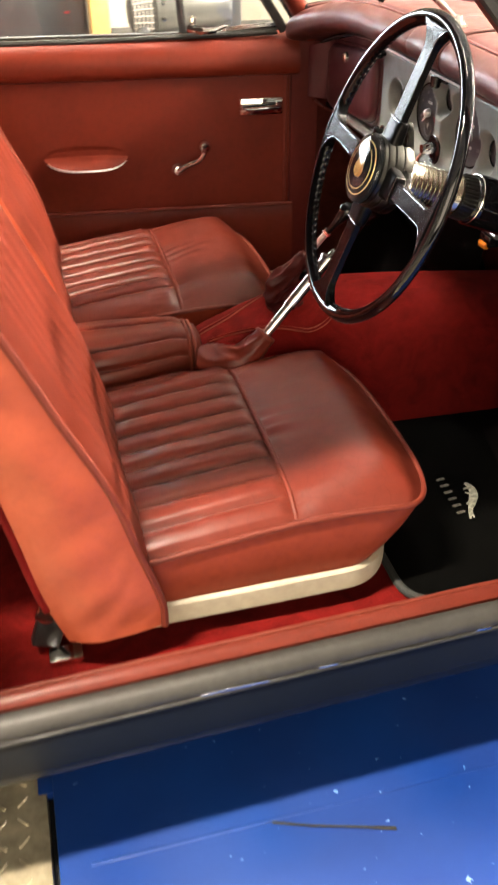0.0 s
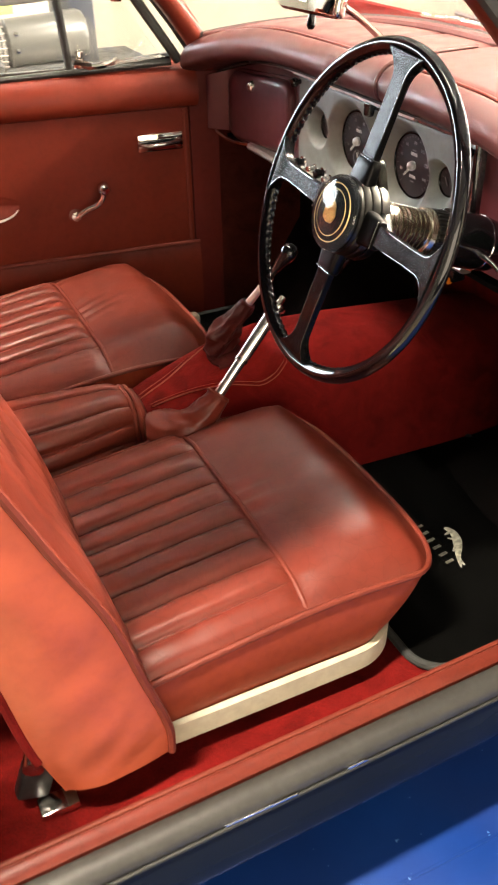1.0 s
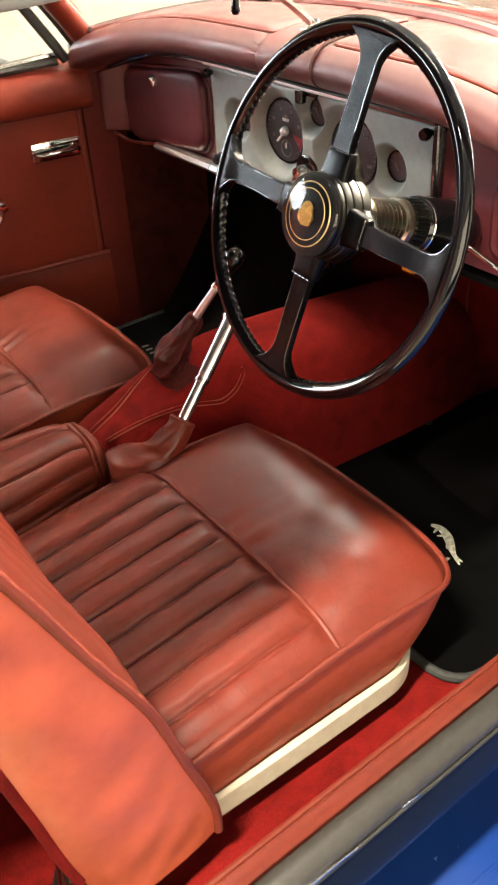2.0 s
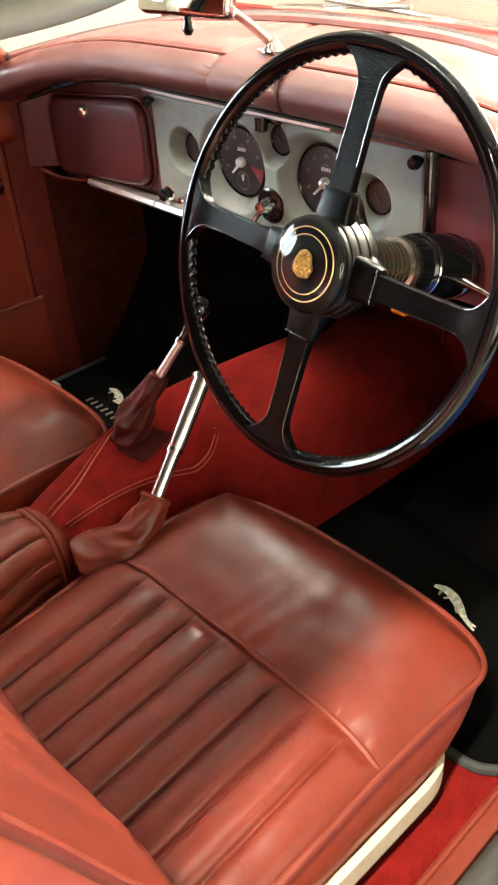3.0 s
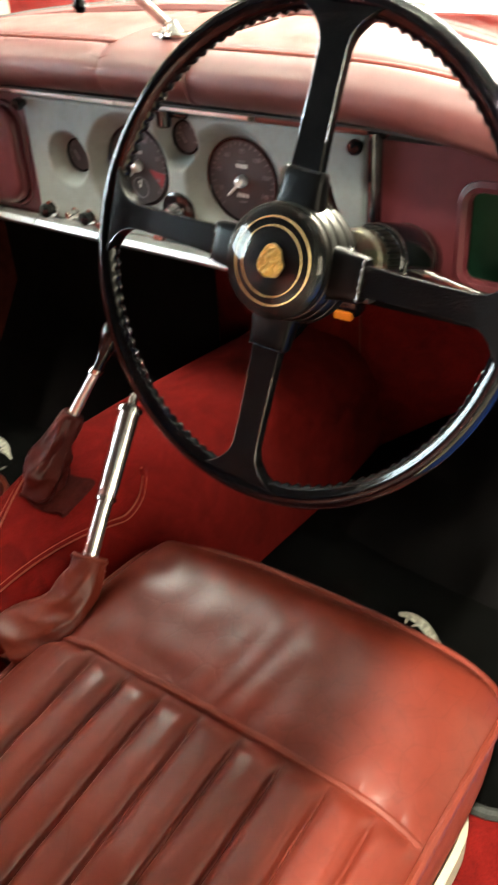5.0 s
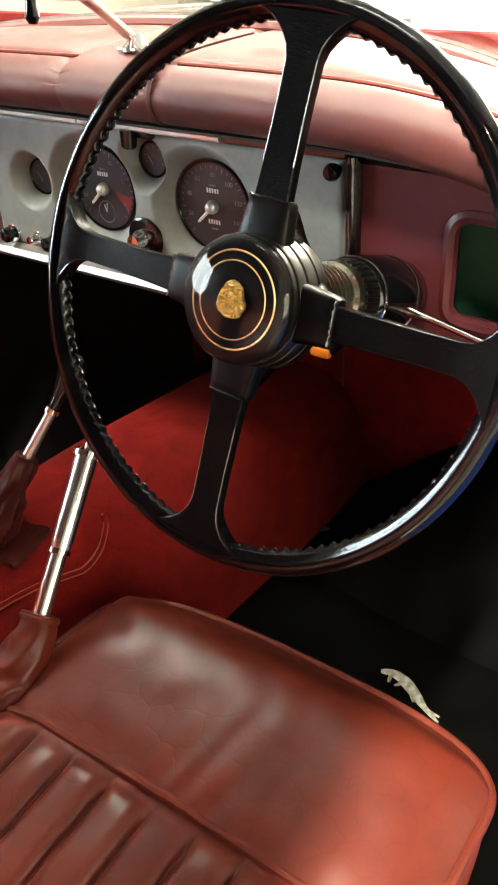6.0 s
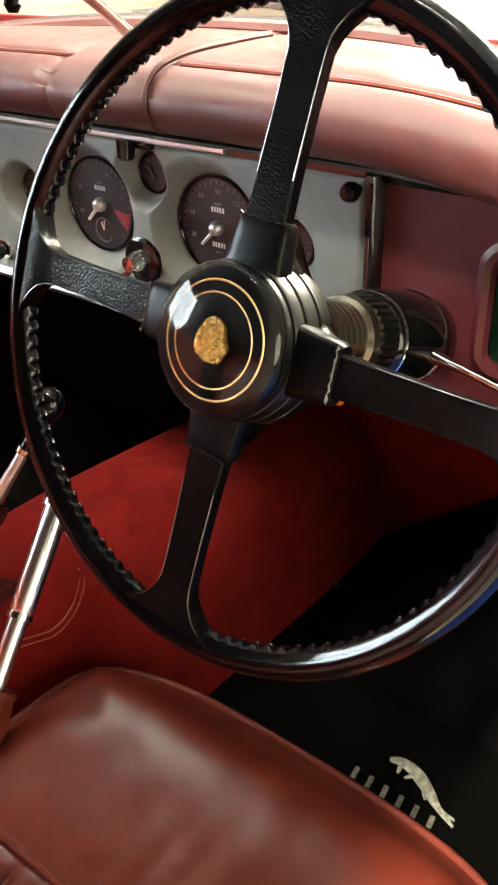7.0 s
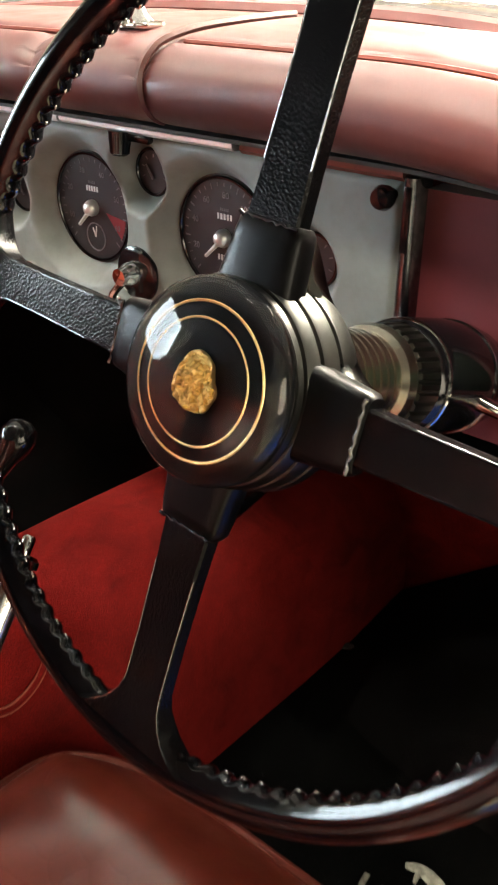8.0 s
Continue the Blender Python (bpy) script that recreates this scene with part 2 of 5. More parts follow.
# ---------------- mesh helpers ----------------


def thing(name, at, label, category, group="", kind=""):
    ob = new(name)
    ob.location = at
    ob.empty_display_size = 0.05
    return tagged(ob, label, category, group, kind)


def part(name, bm, material, parent, label="", smooth=True, sharp=40):
    """Links a bmesh, whose places are those of the car, as one mesh under a thing or a part."""
    bmesh.ops.remove_doubles(bm, verts=bm.verts, dist=1e-6)
    bmesh.ops.recalc_face_normals(bm, faces=bm.faces)
    me = bpy.data.meshes.new(name)
    if smooth:
        for f in bm.faces:
            f.smooth = True
        for e in bm.edges:
            if len(e.link_faces) == 2 and e.calc_face_angle(0) > radians(sharp):
                e.smooth = False
    bm.to_mesh(me)
    bm.free()
    me.materials.append(material)
    ob = new(name, me)
    if parent is not None:
        ob.parent = parent
        top = parent
        while top.parent is not None:
            top = top.parent
        ob.matrix_parent_inverse = Matrix.Translation(-Vector(top.location)) if parent is top else Matrix.Identity(4)
    if label:
        tagged(ob, label)
    return ob


def solo(name, bm, material, label, category, group="", kind="", smooth=True, sharp=40):
    ob = part(name, bm, material, None, "", smooth, sharp)
    return tagged(ob, label, category, group, kind)


def box(c, s, bevel=0.0, segs=2, turn=None, bm=None):
    bm = bm or bmesh.new()
    t = bmesh.new()
    bmesh.ops.create_cube(t, size=1.0)
    bmesh.ops.scale(t, vec=s, verts=t.verts)
    if bevel:
        bmesh.ops.bevel(t, geom=list(t.edges), offset=bevel, segments=segs, affect="EDGES", profile=0.5)
    m = Matrix.Translation(c) @ (turn or Matrix.Identity(4))
    bmesh.ops.transform(t, matrix=m, verts=t.verts)
    return join(bm, t)


def join(bm, t):
    vs = [bm.verts.new(v.co) for v in t.verts]
    t.verts.index_update()
    for f in t.faces:
        bm.faces.new([vs[v.index] for v in f.verts])
    t.free()
    return bm


def loft(loops, closed=True, caps=True, bm=None):
    """Skin between loops of equal count; closed: each loop is a ring."""
    bm = bm or bmesh.new()
    rows = [[bm.verts.new(p) for p in loop] for loop in loops]
    n = len(rows[0])
    for a, b in zip(rows, rows[1:]):
        for i in range(n if closed else n - 1):
            j = (i + 1) % n
            bm.faces.new((a[i], a[j], b[j], b[i]))
    if caps and closed:
        bm.faces.new(rows[0])
        bm.faces.new(rows[-1])
    return bm


def grid(fn, nu, nv, bm=None):
    return loft([[fn(i / nu, j / nv) for j in range(nv + 1)] for i in range(nu + 1)], False, False, bm)


def slab(fn, nu, nv, thick, bm=None):
    """A sheet with thickness: fn gives the face, thick is the vector to the back."""
    d = Vector(thick)
    bm = bm or bmesh.new()
    f = [[bm.verts.new(Vector(fn(i / nu, j / nv))) for j in range(nv + 1)] for i in range(nu + 1)]
    b = [[bm.verts.new(v.co + d) for v in row] for row in f]
    for g in (f, b):
        for i in range(nu):
            for j in range(nv):
                bm.faces.new((g[i][j], g[i + 1][j], g[i + 1][j + 1], g[i][j + 1]))
    for i in range(nu):
        for j in (0, nv):
            bm.faces.new((f[i][j], f[i + 1][j], b[i + 1][j], b[i][j]))
    for j in range(nv):
        for i in (0, nu):
            bm.faces.new((f[i][j], f[i][j + 1], b[i][j + 1], b[i][j]))
    return bm


def tube(pts, r, segs=10, closed=False, flat=1.0, bm=None, up=(0, 0, 1)):
    """A round or flattened bar along points; r may be a list."""
    pts = [Vector(p) for p in pts]
    n = len(pts)
    rs = r if isinstance(r, (list, tuple)) else [r] * n
    loops = []
    prev = None
    for i, p in enumerate(pts):
        a = pts[i - 1] if (i or closed) else p
        b = pts[(i + 1) % n] if (i < n - 1 or closed) else p
        t = (b - a).normalized()
        if prev is None:
            side = t.cross(Vector(up))
            if side.length < 1e-4:
                side = t.cross(Vector((1, 0, 0)))
            prev = side.normalized()
        side = (prev - t * prev.dot(t)).normalized()
        prev = side
        nrm = side.cross(t)
        loops.append([p + (side * math.cos(k) + nrm * math.sin(k) * flat) * rs[i] for k in (2 * math.pi * j / segs for j in range(segs))])
    if closed:
        loops.append(loops[0])
        return loft(loops, True, False, bm)
    return loft(loops, True, True, bm)


def lathe(profile, at, axis, segs=32, bm=None, arc=None):
    """Turns (radius, height along axis) round the axis."""
    z = Vector(axis).normalized()
    x = z.orthogonal().normalized()
    y = z.cross(x)
    at = Vector(at)
    bm = bm or bmesh.new()
    loops = [[at + z * h + (x * math.cos(k) + y * math.sin(k)) * max(r, 1e-5) for k in (2 * math.pi * j / segs for j in range(segs))] for r, h in profile]
    return loft(loops, True, True, bm)


def smooth_path(pts, n=8, closed=False):
    """Catmull-Rom through the points."""
    pts = [Vector(p) for p in pts]
    out = []
    m = len(pts)
    last = m if closed else m - 1
    for i in range(last):
        p1, p2 = pts[i], pts[(i + 1) % m]
        p0 = pts[i - 1] if (i or closed) else p1 * 2 - p2
        p3 = pts[(i + 2) % m] if (i + 2 < m or closed) else p2 * 2 - p1
        for k in range(n):
            t = k / n
            out.append(0.5 * ((2 * p1) + (p2 - p0) * t + (2 * p0 - 5 * p1 + 4 * p2 - p3) * t * t + (3 * p1 - p0 - 3 * p2 + p3) * t ** 3))
    if not closed:
        out.append(pts[-1])
    return out


def sstep(a, b, x):
    t = min(max((x - a) / (b - a), 0), 1)
    return t * t * (3 - 2 * t)


def lerp(a, b, t):
    return a + (b - a) * t


def curve1(keys, x):
    """Smooth curve through (x, value) keys."""
    if x <= keys[0][0]:
        return keys[0][1]
    n = len(keys)
    for i in range(n - 1):
        (x0, v0), (x1, v1) = keys[i], keys[i + 1]
        if x <= x1:
            xa, va = keys[max(i - 1, 0)]
            xb, vb = keys[min(i + 2, n - 1)]
            m0 = (v1 - va) / (x1 - xa)
            m1 = (vb - v0) / (xb - x0)
            d = x1 - x0
            t = (x - x0) / d
            return (2 * t ** 3 - 3 * t * t + 1) * v0 + (t ** 3 - 2 * t * t + t) * d * m0 + (3 * t * t - 2 * t ** 3) * v1 + (t ** 3 - t * t) * d * m1
    return keys[-1][1]

# ---------------- the workshop ----------------
GZ = -0.05
X0, X1, Y0, Y1, CZ = -4.2, 5.2, -3.2, 4.2, 3.3
fl = solo("floor", box(((X0 + X1) / 2, (Y0 + Y1) / 2, GZ - 0.11), (X1 - X0, Y1 - Y0, 0.1)), M_CONCRETE, "grey concrete workshop floor under the lift", "floor", kind="structure")
solo("ceiling", box(((X0 + X1) / 2, (Y0 + Y1) / 2, CZ + 0.05), (X1 - X0, Y1 - Y0, 0.1)), M_CEIL, "pale grey workshop ceiling", "ceiling", kind="structure")
for nm, c, s in (
    ("wall_west", (X0 - 0.05, (Y0 + Y1) / 2, CZ / 2 - 0.06), (0.1, Y1 - Y0, CZ + 0.12)),
):
    solo(nm, box(c, s), M_WALL, "plain off-white painted workshop wall", "wall", kind="structure")


# side wall with the open doorway that the daylight comes through
bm = bmesh.new()
for xa, xb, za, zb in ((X0, -1.9, -0.12, CZ), (0.9, X1, -0.12, CZ), (-1.9, 0.9, 2.25, CZ)):
    box(((xa + xb) / 2, Y0 - 0.05, (za + zb) / 2), (xb - xa, 0.1, zb - za), bm=bm)
solo("wall_south", bm, M_WALL, "off-white painted workshop wall with an open doorway", "wall", kind="structure")

# front wall with the open workshop entrance, daylight beyond it
bm = bmesh.new()
for ya, yb, za, zb in ((Y0, -2.2, -0.12, CZ), (2.6, Y1, -0.12, CZ), (-2.2, 2.6, 2.5, CZ)):
    box((X1 + 0.05, (ya + yb) / 2, (za + zb) / 2), (0.1, yb - ya, zb - za), bm=bm)
solo("wall_east", bm, M_WALL, "off-white workshop wall with a wide open entrance", "wall", kind="structure")
solo("backdrop", box((X1 + 0.5, 0.2, 1.2), (0.02, 6.0, 3.2)), M_DAY, "white daylight outside the entrance", "daylight", kind="structure")
# side wall with a window high up
bm = bmesh.new()
WX0, WX1, WZ0, WZ1 = -3.95, -1.0, 1.05, 2.75
for xa, xb, za, zb in ((X0, WX0, -0.12, CZ), (WX1, X1, -0.12, CZ), (WX0, WX1, -0.12, WZ0), (WX0, WX1, WZ1, CZ)):
    box(((xa + xb) / 2, Y1 + 0.05, (za + zb) / 2), (xb - xa, 0.1, zb - za), bm=bm)
solo("wall_north", bm, M_WALL, "off-white painted workshop wall with a window", "wall", kind="structure")
win = tagged(new("window_1"), "white framed workshop window with bright sky outside", "window", kind="structure")
for c, sz in (((WX0 + 0.02, Y1 + 0.05, (WZ0 + WZ1) / 2), (0.04, 0.06, WZ1 - WZ0)), ((WX1 - 0.02, Y1 + 0.05, (WZ0 + WZ1) / 2), (0.04, 0.06, WZ1 - WZ0)), (((WX0 + WX1) / 2, Y1 + 0.05, WZ0 + 0.02), (WX1 - WX0, 0.058, 0.04)), (((WX0 + WX1) / 2, Y1 + 0.05, WZ1 - 0.02), (WX1 - WX0, 0.058, 0.04)), (((WX0 + WX1) / 2, Y1 + 0.05, (WZ0 + WZ1) / 2), (0.035, 0.05, WZ1 - WZ0 - 0.08))):
    part("window_frame", box(c, sz, 0.004), M_WHITEBOX, win)
part("sky_beyond", box(((WX0 + WX1) / 2, Y1 + 0.18, (WZ0 + WZ1) / 2), (WX1 - WX0 + 0.3, 0.02, 1.8)), M_SKYWIN, win, "bright sky")


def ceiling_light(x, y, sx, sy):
    t = thing("ceiling_light", (x, y, CZ), "unseen long fluorescent ceiling light with a white housing", "ceiling light", "workshop ceiling lights")
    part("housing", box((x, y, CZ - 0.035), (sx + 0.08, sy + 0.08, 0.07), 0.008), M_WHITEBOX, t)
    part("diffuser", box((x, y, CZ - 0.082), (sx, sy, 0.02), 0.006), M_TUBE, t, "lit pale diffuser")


# every lamp gets an unseen fixture, the added dash and tunnel one too
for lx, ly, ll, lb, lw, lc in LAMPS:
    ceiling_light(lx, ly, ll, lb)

# blue lift deck with a tread-plate runner behind it
deck = thing("lift_deck", (0.6, -0.9, GZ - 0.06), "scuffed blue painted steel lift deck beside the car", "vehicle lift")
part("deck_panel", box((0.76, -0.55, GZ - 0.03), (3.22, 3.3, 0.06), 0.004), M_BLUE, deck)
# black strip added in the gap to make its shade
part("gap_strip", box((-0.856, -1.25, GZ - 0.045), (0.05, 1.5, 0.03)), M_DARKRUBBER, deck, "black strip darkening the gap beside the deck")
part("tab", box((-0.852, -0.545, GZ - 0.012), (0.045, 0.035, 0.02), 0.003), M_BLUE, deck)
part("seam_ridge", box((0.6, -0.705, GZ + 0.0005), (2.8, 0.006, 0.002), 0.0008), M_BLUE, deck)

plate = thing("tread_plate", (-1.6, -0.9, GZ - 0.05), "worn steel tread plate with raised bars", "tread plate")
part("plate", box((-1.785, -1.25, GZ - 0.028), (1.85, 1.5, 0.05), 0.003), M_PLATE, plate)
bm = bmesh.new()
for i in range(30):
    for j in range(26):
        px, py = -0.90 - i * 0.036, -0.53 - j * 0.036
        box((px, py, GZ - 0.0025), (0.024, 0.006, 0.004), 0.0015, 1, pose(0, 0, 0, 0, 0, 45 if (i + j) % 2 else -45), bm)
tagged(part("tread_pattern", bm, M_PLATE, plate, "raised pattern of the tread plate"), kind="stuff")

solo("cable_tie", tube([(-0.509, -0.711, GZ + 0.003), (-0.45, -0.733, GZ + 0.004), (-0.38, -0.753, GZ + 0.003), (-0.319, -0.772, GZ + 0.003)], [0.0022, 0.002, 0.002, 0.0035], 6, flat=0.6), M_DARKRUBBER, "thin black cable tie lying on the blue deck", "cable tie")

# things on the far side of the car, seen through the passenger window
cab = thing("tool_cabinet", (-0.545, 2.6, GZ - 0.06), "dark grey tool cabinet beside a wooden post", "cabinet")
part("carcass", box((-0.62, 2.75, 0.375), (0.46, 0.5, 0.97), 0.01), M_DARKCAB, cab)
for k in range(3):
    d = part("drawer", box((-0.62, 2.49, 0.16 + k * 0.26), (0.43, 0.02, 0.23), 0.006), M_DARKCAB, cab)
    part("pull", box((-0.62, 2.474, 0.23 + k * 0.26), (0.2, 0.012, 0.016), 0.004), M_CHROMEDULL, d)
part("red_sticker", box((-0.475, 2.477, 0.66), (0.022, 0.003, 0.010), 0.001), M_DIALRED, cab, "small red sticker")
solo("wooden_post", box((-0.352, 2.42, 1.05), (0.075, 0.09, 2.32), 0.006), M_WOOD, "ochre wooden post standing beside the cabinet", "post")
solo("steel_post", box((0.20, 2.62, 1.05), (0.16, 0.12, 2.32), 0.008), M_DARKCAB, "dark grey steel post standing behind the motor", "post")
mc = thing("electric_motor", (-0.05, 2.42, 0.45), "grey finned electric motor with a meshed fan cowl on a bench", "motor")
bmx = lathe([(0.0, 0.0), (0.07, 0.0), (0.088, 0.012), (0.09, 0.30), (0.08, 0.32), (0.0, 0.32)], (-0.135, 2.42, 0.655), (1, 0, 0.04), 32)
part("body", bmx, M_SILVER, mc, "smooth grey housing")
cowl_m = part("fan_cowl", lathe([(0.0, 0.0), (0.04, 0.0), (0.075, 0.012), (0.083, 0.03), (0.083, 0.095), (0.0, 0.095)], (-0.235, 2.42, 0.652), (1, 0, 0.04), 32), M_DARKCAB, mc, "dark fan cowl")
for k in range(22):
    a = 2 * math.pi * k / 22
    part("mesh_bar", tube([(-0.222, 2.42 + 0.082 * math.cos(a), 0.652 + 0.082 * math.sin(a)), (-0.14, 2.42 + 0.093 * math.cos(a), 0.655 + 0.093 * math.sin(a))], 0.003, 5), M_CONCRETE, cowl_m)
for k in range(5):
    part("mesh_ring", tube([(-0.215 + 0.016 * k, 2.42 + (0.086 + 0.001 * k) * math.cos(a), 0.652 + (0.086 + 0.001 * k) * math.sin(a)) for a in [2 * math.pi * q / 24 for q in range(24)]], 0.0025, 5, True), M_CONCRETE, cowl_m)
part("shaft_end", lathe([(0.0, 0.0), (0.028, 0.0), (0.03, 0.05), (0.045, 0.07), (0.0, 0.075)], (-0.19, 2.33, 0.575), (0.2, 1, 0.6), 20), M_DARKCAB, mc)
for bx, bz in ((-0.10, 0.70), (-0.10, 0.64)):
    part("bolt", lathe([(0, 0), (0.009, 0), (0.009, 0.006), (0, 0.007)], (bx, 2.335, bz), (0, -1, 0), 8), M_CHROME, mc)
part("mount", box((-0.02, 2.42, 0.55), (0.26, 0.12, 0.05), 0.006), M_DARKCAB, mc)
bench = thing("work_bench", (0.0, 2.6, GZ - 0.06), "dark steel work bench under the motor", "bench")
part("bench_top", box((0.1, 2.6, 0.505), (0.80, 0.56, 0.04), 0.006), M_DARKCAB, bench)
for bx in (-0.26, 0.46):
    for by in (2.38, 2.82):
        part("leg", box((bx, by, 0.188), (0.05, 0.05, 0.595), 0.004), M_DARKCAB, bench)
wc = thing("wall_cabinet", (0.05, Y1, 0.2), "white metal cabinet with a green and white label", "cabinet")
part("carcass", box((0.15, Y1 - 0.2, 0.7), (0.75, 0.38, 1.5), 0.01), M_WHITEBOX, wc)
part("door", box((0.15, Y1 - 0.4, 0.7), (0.70, 0.02, 1.44), 0.006), M_WHITEBOX, wc)
part("label", box((0.12, Y1 - 0.413, 0.62), (0.16, 0.004, 0.10)), M_GREENPRINT, wc, "green printed label")

# ---------------- the car's shell ----------------
car = thing("car_shell", (0, 0, 0.1), "dark painted classic car shell with its driver's door open", "car")


def sill_y(x):
    return -0.652 + 0.028 * (x + 0.8) * 0.9


# floor and tunnel carpet
part("floor_carpet", box((-0.55, 0, 0.265), (1.6, 1.26, 0.02)), M_CARPET, car, "red floor carpet")


def tunnel_section(x, w, h, n=28):
    pts = []
    for k in range(n + 1):
        a = math.pi * k / n
        c, s = math.cos(a), math.sin(a)
        pts.append((x, 0.004 + w * math.copysign(abs(c) ** 0.62, c), 0.274 + (h - 0.274) * abs(s) ** 0.62))
    return pts


TUN = [(-1.2, 0.10, 0.34), (-0.7, 0.10, 0.36), (-0.53, 0.105, 0.40), (-0.46, 0.11, 0.455), (-0.4, 0.115, 0.482), (-0.3, 0.125, 0.515), (-0.2, 0.13, 0.534), (-0.1, 0.135, 0.530), (0.0, 0.14, 0.520), (0.1, 0.145, 0.508), (0.3, 0.15, 0.485)]
part("transmission_tunnel", loft([tunnel_section(lerp(-1.2, 0.3, i / 60), curve1([(a, b) for a, b, c in TUN], lerp(-1.2, 0.3, i / 60)), curve1([(a, c) for a, b, c in TUN], lerp(-1.2, 0.3, i / 60))) for i in range(61)], False, False), M_CARPET, car, "red carpeted transmission tunnel")


def tunnel_point(x, deg, lift=0.003):
    w = curve1([(a, b) for a, b, c in TUN], x)
    h = curve1([(a, c) for a, b, c in TUN], x)
    a = radians(deg)
    c, s = math.cos(a), math.sin(a)
    return (x, 0.004 + (w + lift) * math.copysign(abs(c) ** 0.62, c), 0.274 + (h - 0.274 + lift) * abs(s) ** 0.62)


# double stitching over the carpet: one run beside the passenger seat, one looping round the handbrake
SEAMS = ([(-0.46, 88), (-0.40, 87), (-0.35, 82), (-0.30, 74), (-0.25, 64)], [(-0.205, 112), (-0.212, 117), (-0.235, 124), (-0.262, 126), (-0.285, 122), (-0.324, 113), (-0.383, 103), (-0.445, 96)])
for seam_keys in SEAMS:
    run = smooth_path([(x, d, 0) for x, d in seam_keys], 6)
    for off in (-1.2, 1.2):
        part("stitching", tube([tunnel_point(q[0], q[1] + off, 0.0010) for q in run], 0.0014, 5), M_STITCH, car, "pale orange stitching")
    part("carpet_binding", tube([tunnel_point(q[0], q[1], 0.0) for q in run], 0.0035, 6), M_CARPET, car)

# bulkhead and footwells
part("bulkhead", box((0.315, 0, 0.62), (0.02, 1.24, 0.72)), M_CARPET, car, "red carpeted bulkhead")
part("bulkhead_seam", tube([(0.302, -0.098, z) for z in (0.29, 0.38, 0.46, 0.53)], 0.0022, 6), M_PIPE, car, "red seam of the bulkhead carpet")
for s in (1, -1):
    def toe(u, v):
        y = s * lerp(0.135, 0.62, v)
        top = 0.285 + 0.41 * v
        return (lerp(0.02, 0.295, u), y, lerp(0.277, top, u ** 1.3))
    # black sheet; its slanted top traces the dark edge across the red bulkhead
    part("toe_board", slab(toe, 8, 10, (0.01, 0, -0.012)), M_FOOTWELL, car, "black sheet over the toe board")
    part("kick_panel", slab(lambda u, v: (lerp(-0.085, -0.02, u), s * lerp(0.635, 0.625, u), lerp(0.27, 0.86, v)), 6, 6, (0, s * 0.012, 0)), M_KICK, car, "dark brown trimmed kick panel")
    # darker than the kick panel: footwell shade is put into this colour
    part("footwell_side", slab(lambda u, v: (lerp(-0.02, 0.32, u), s * lerp(0.624, 0.60, u), lerp(0.27, 0.86, v)), 6, 6, (0, s * 0.012, 0)), M_FOOTSIDE, car, "dark brown footwell side")
# black sheet added for the shade deep in the passenger footwell
part("footwell_shade_sheet", box((0.19, 0.36, 0.59), (0.004, 0.5, 0.5)), M_FOOTWELL, car, "black sheet standing in for footwell shade")

# driver side sill
def along(fn, xa=-1.0, xb=0.35, n=24):
    return [fn(lerp(xa, xb, k / n)) for k in range(n + 1)]


part("sill_capping", loft([[(x, sill_y(x) + 0.022, 0.282), (x, sill_y(x) + 0.022, 0.296), (x, sill_y(x) + 0.014, 0.305), (x, sill_y(x) + 0.004, 0.304), (x, sill_y(x) - 0.004, 0.296), (x, sill_y(x) - 0.005, 0.27), (x, sill_y(x) + 0.02, 0.27)] for x in [lerp(-1.0, 0.35, k / 24) for k in range(25)]]), M_SEAT, car, "red leather sill capping")
part("capping_piping", tube(along(lambda x: (x, sill_y(x) + 0.019, 0.303)), 0.0042, 8), M_PIPE, car)
part("sill_seal", loft([[(x, sill_y(x) - 0.006, 0.27), (x, sill_y(x) - 0.006, 0.292), (x, sill_y(x) - 0.012, 0.297), (x, sill_y(x) - 0.026, 0.297), (x, sill_y(x) - 0.036, 0.290), (x, sill_y(x) - 0.040, 0.278), (x, sill_y(x) - 0.036, 0.262), (x, sill_y(x) - 0.01, 0.26)] for x in [lerp(-1.0, 0.35, k / 24) for k in range(25)]]), M_RUBBER, car, "worn grey painted sill edge")
part("sill_bead", tube(along(lambda x: (x, sill_y(x) - 0.041, 0.271)), 0.003, 8), M_DARKRUBBER, car)
for gx, gw in ((-0.56, 0.10), (-0.42, 0.03), (-0.17, 0.025)):
    part("bare_edge", box((gx, sill_y(gx) - 0.0415, 0.276), (gw, 0.003, 0.004), 0.001), M_CHROMEDULL, car, "bare metal worn through the sill edge")


def outer_side(u, v):
    x = lerp(-1.0, 0.6, u)
    a = v
    y = sill_y(x) - 0.040 - 0.012 * math.sin(a * math.pi) + 0.046 * sstep(0.45, 1.0, a)
    return (x, y, lerp(0.268, 0.128, a))


part("outer_sill", slab(outer_side, 16, 10, (0, 0.03, 0)), M_PAINT, car, "dark glossy painted outer sill")
part("underbody", box((-0.3, 0, 0.185), (1.9, 1.20, 0.10)), M_DARKRUBBER, car, "black underbody")
for wx in (-1.55, 1.45):
    for s in (1, -1):
        part("road_wheel", lathe([(0.05, -0.08), (0.26, -0.085), (0.31, -0.06), (0.325, 0), (0.31, 0.06), (0.26, 0.085), (0.05, 0.08)], (wx, s * 0.62, 0.275), (0, 1, 0)), M_DARKRUBBER, car)
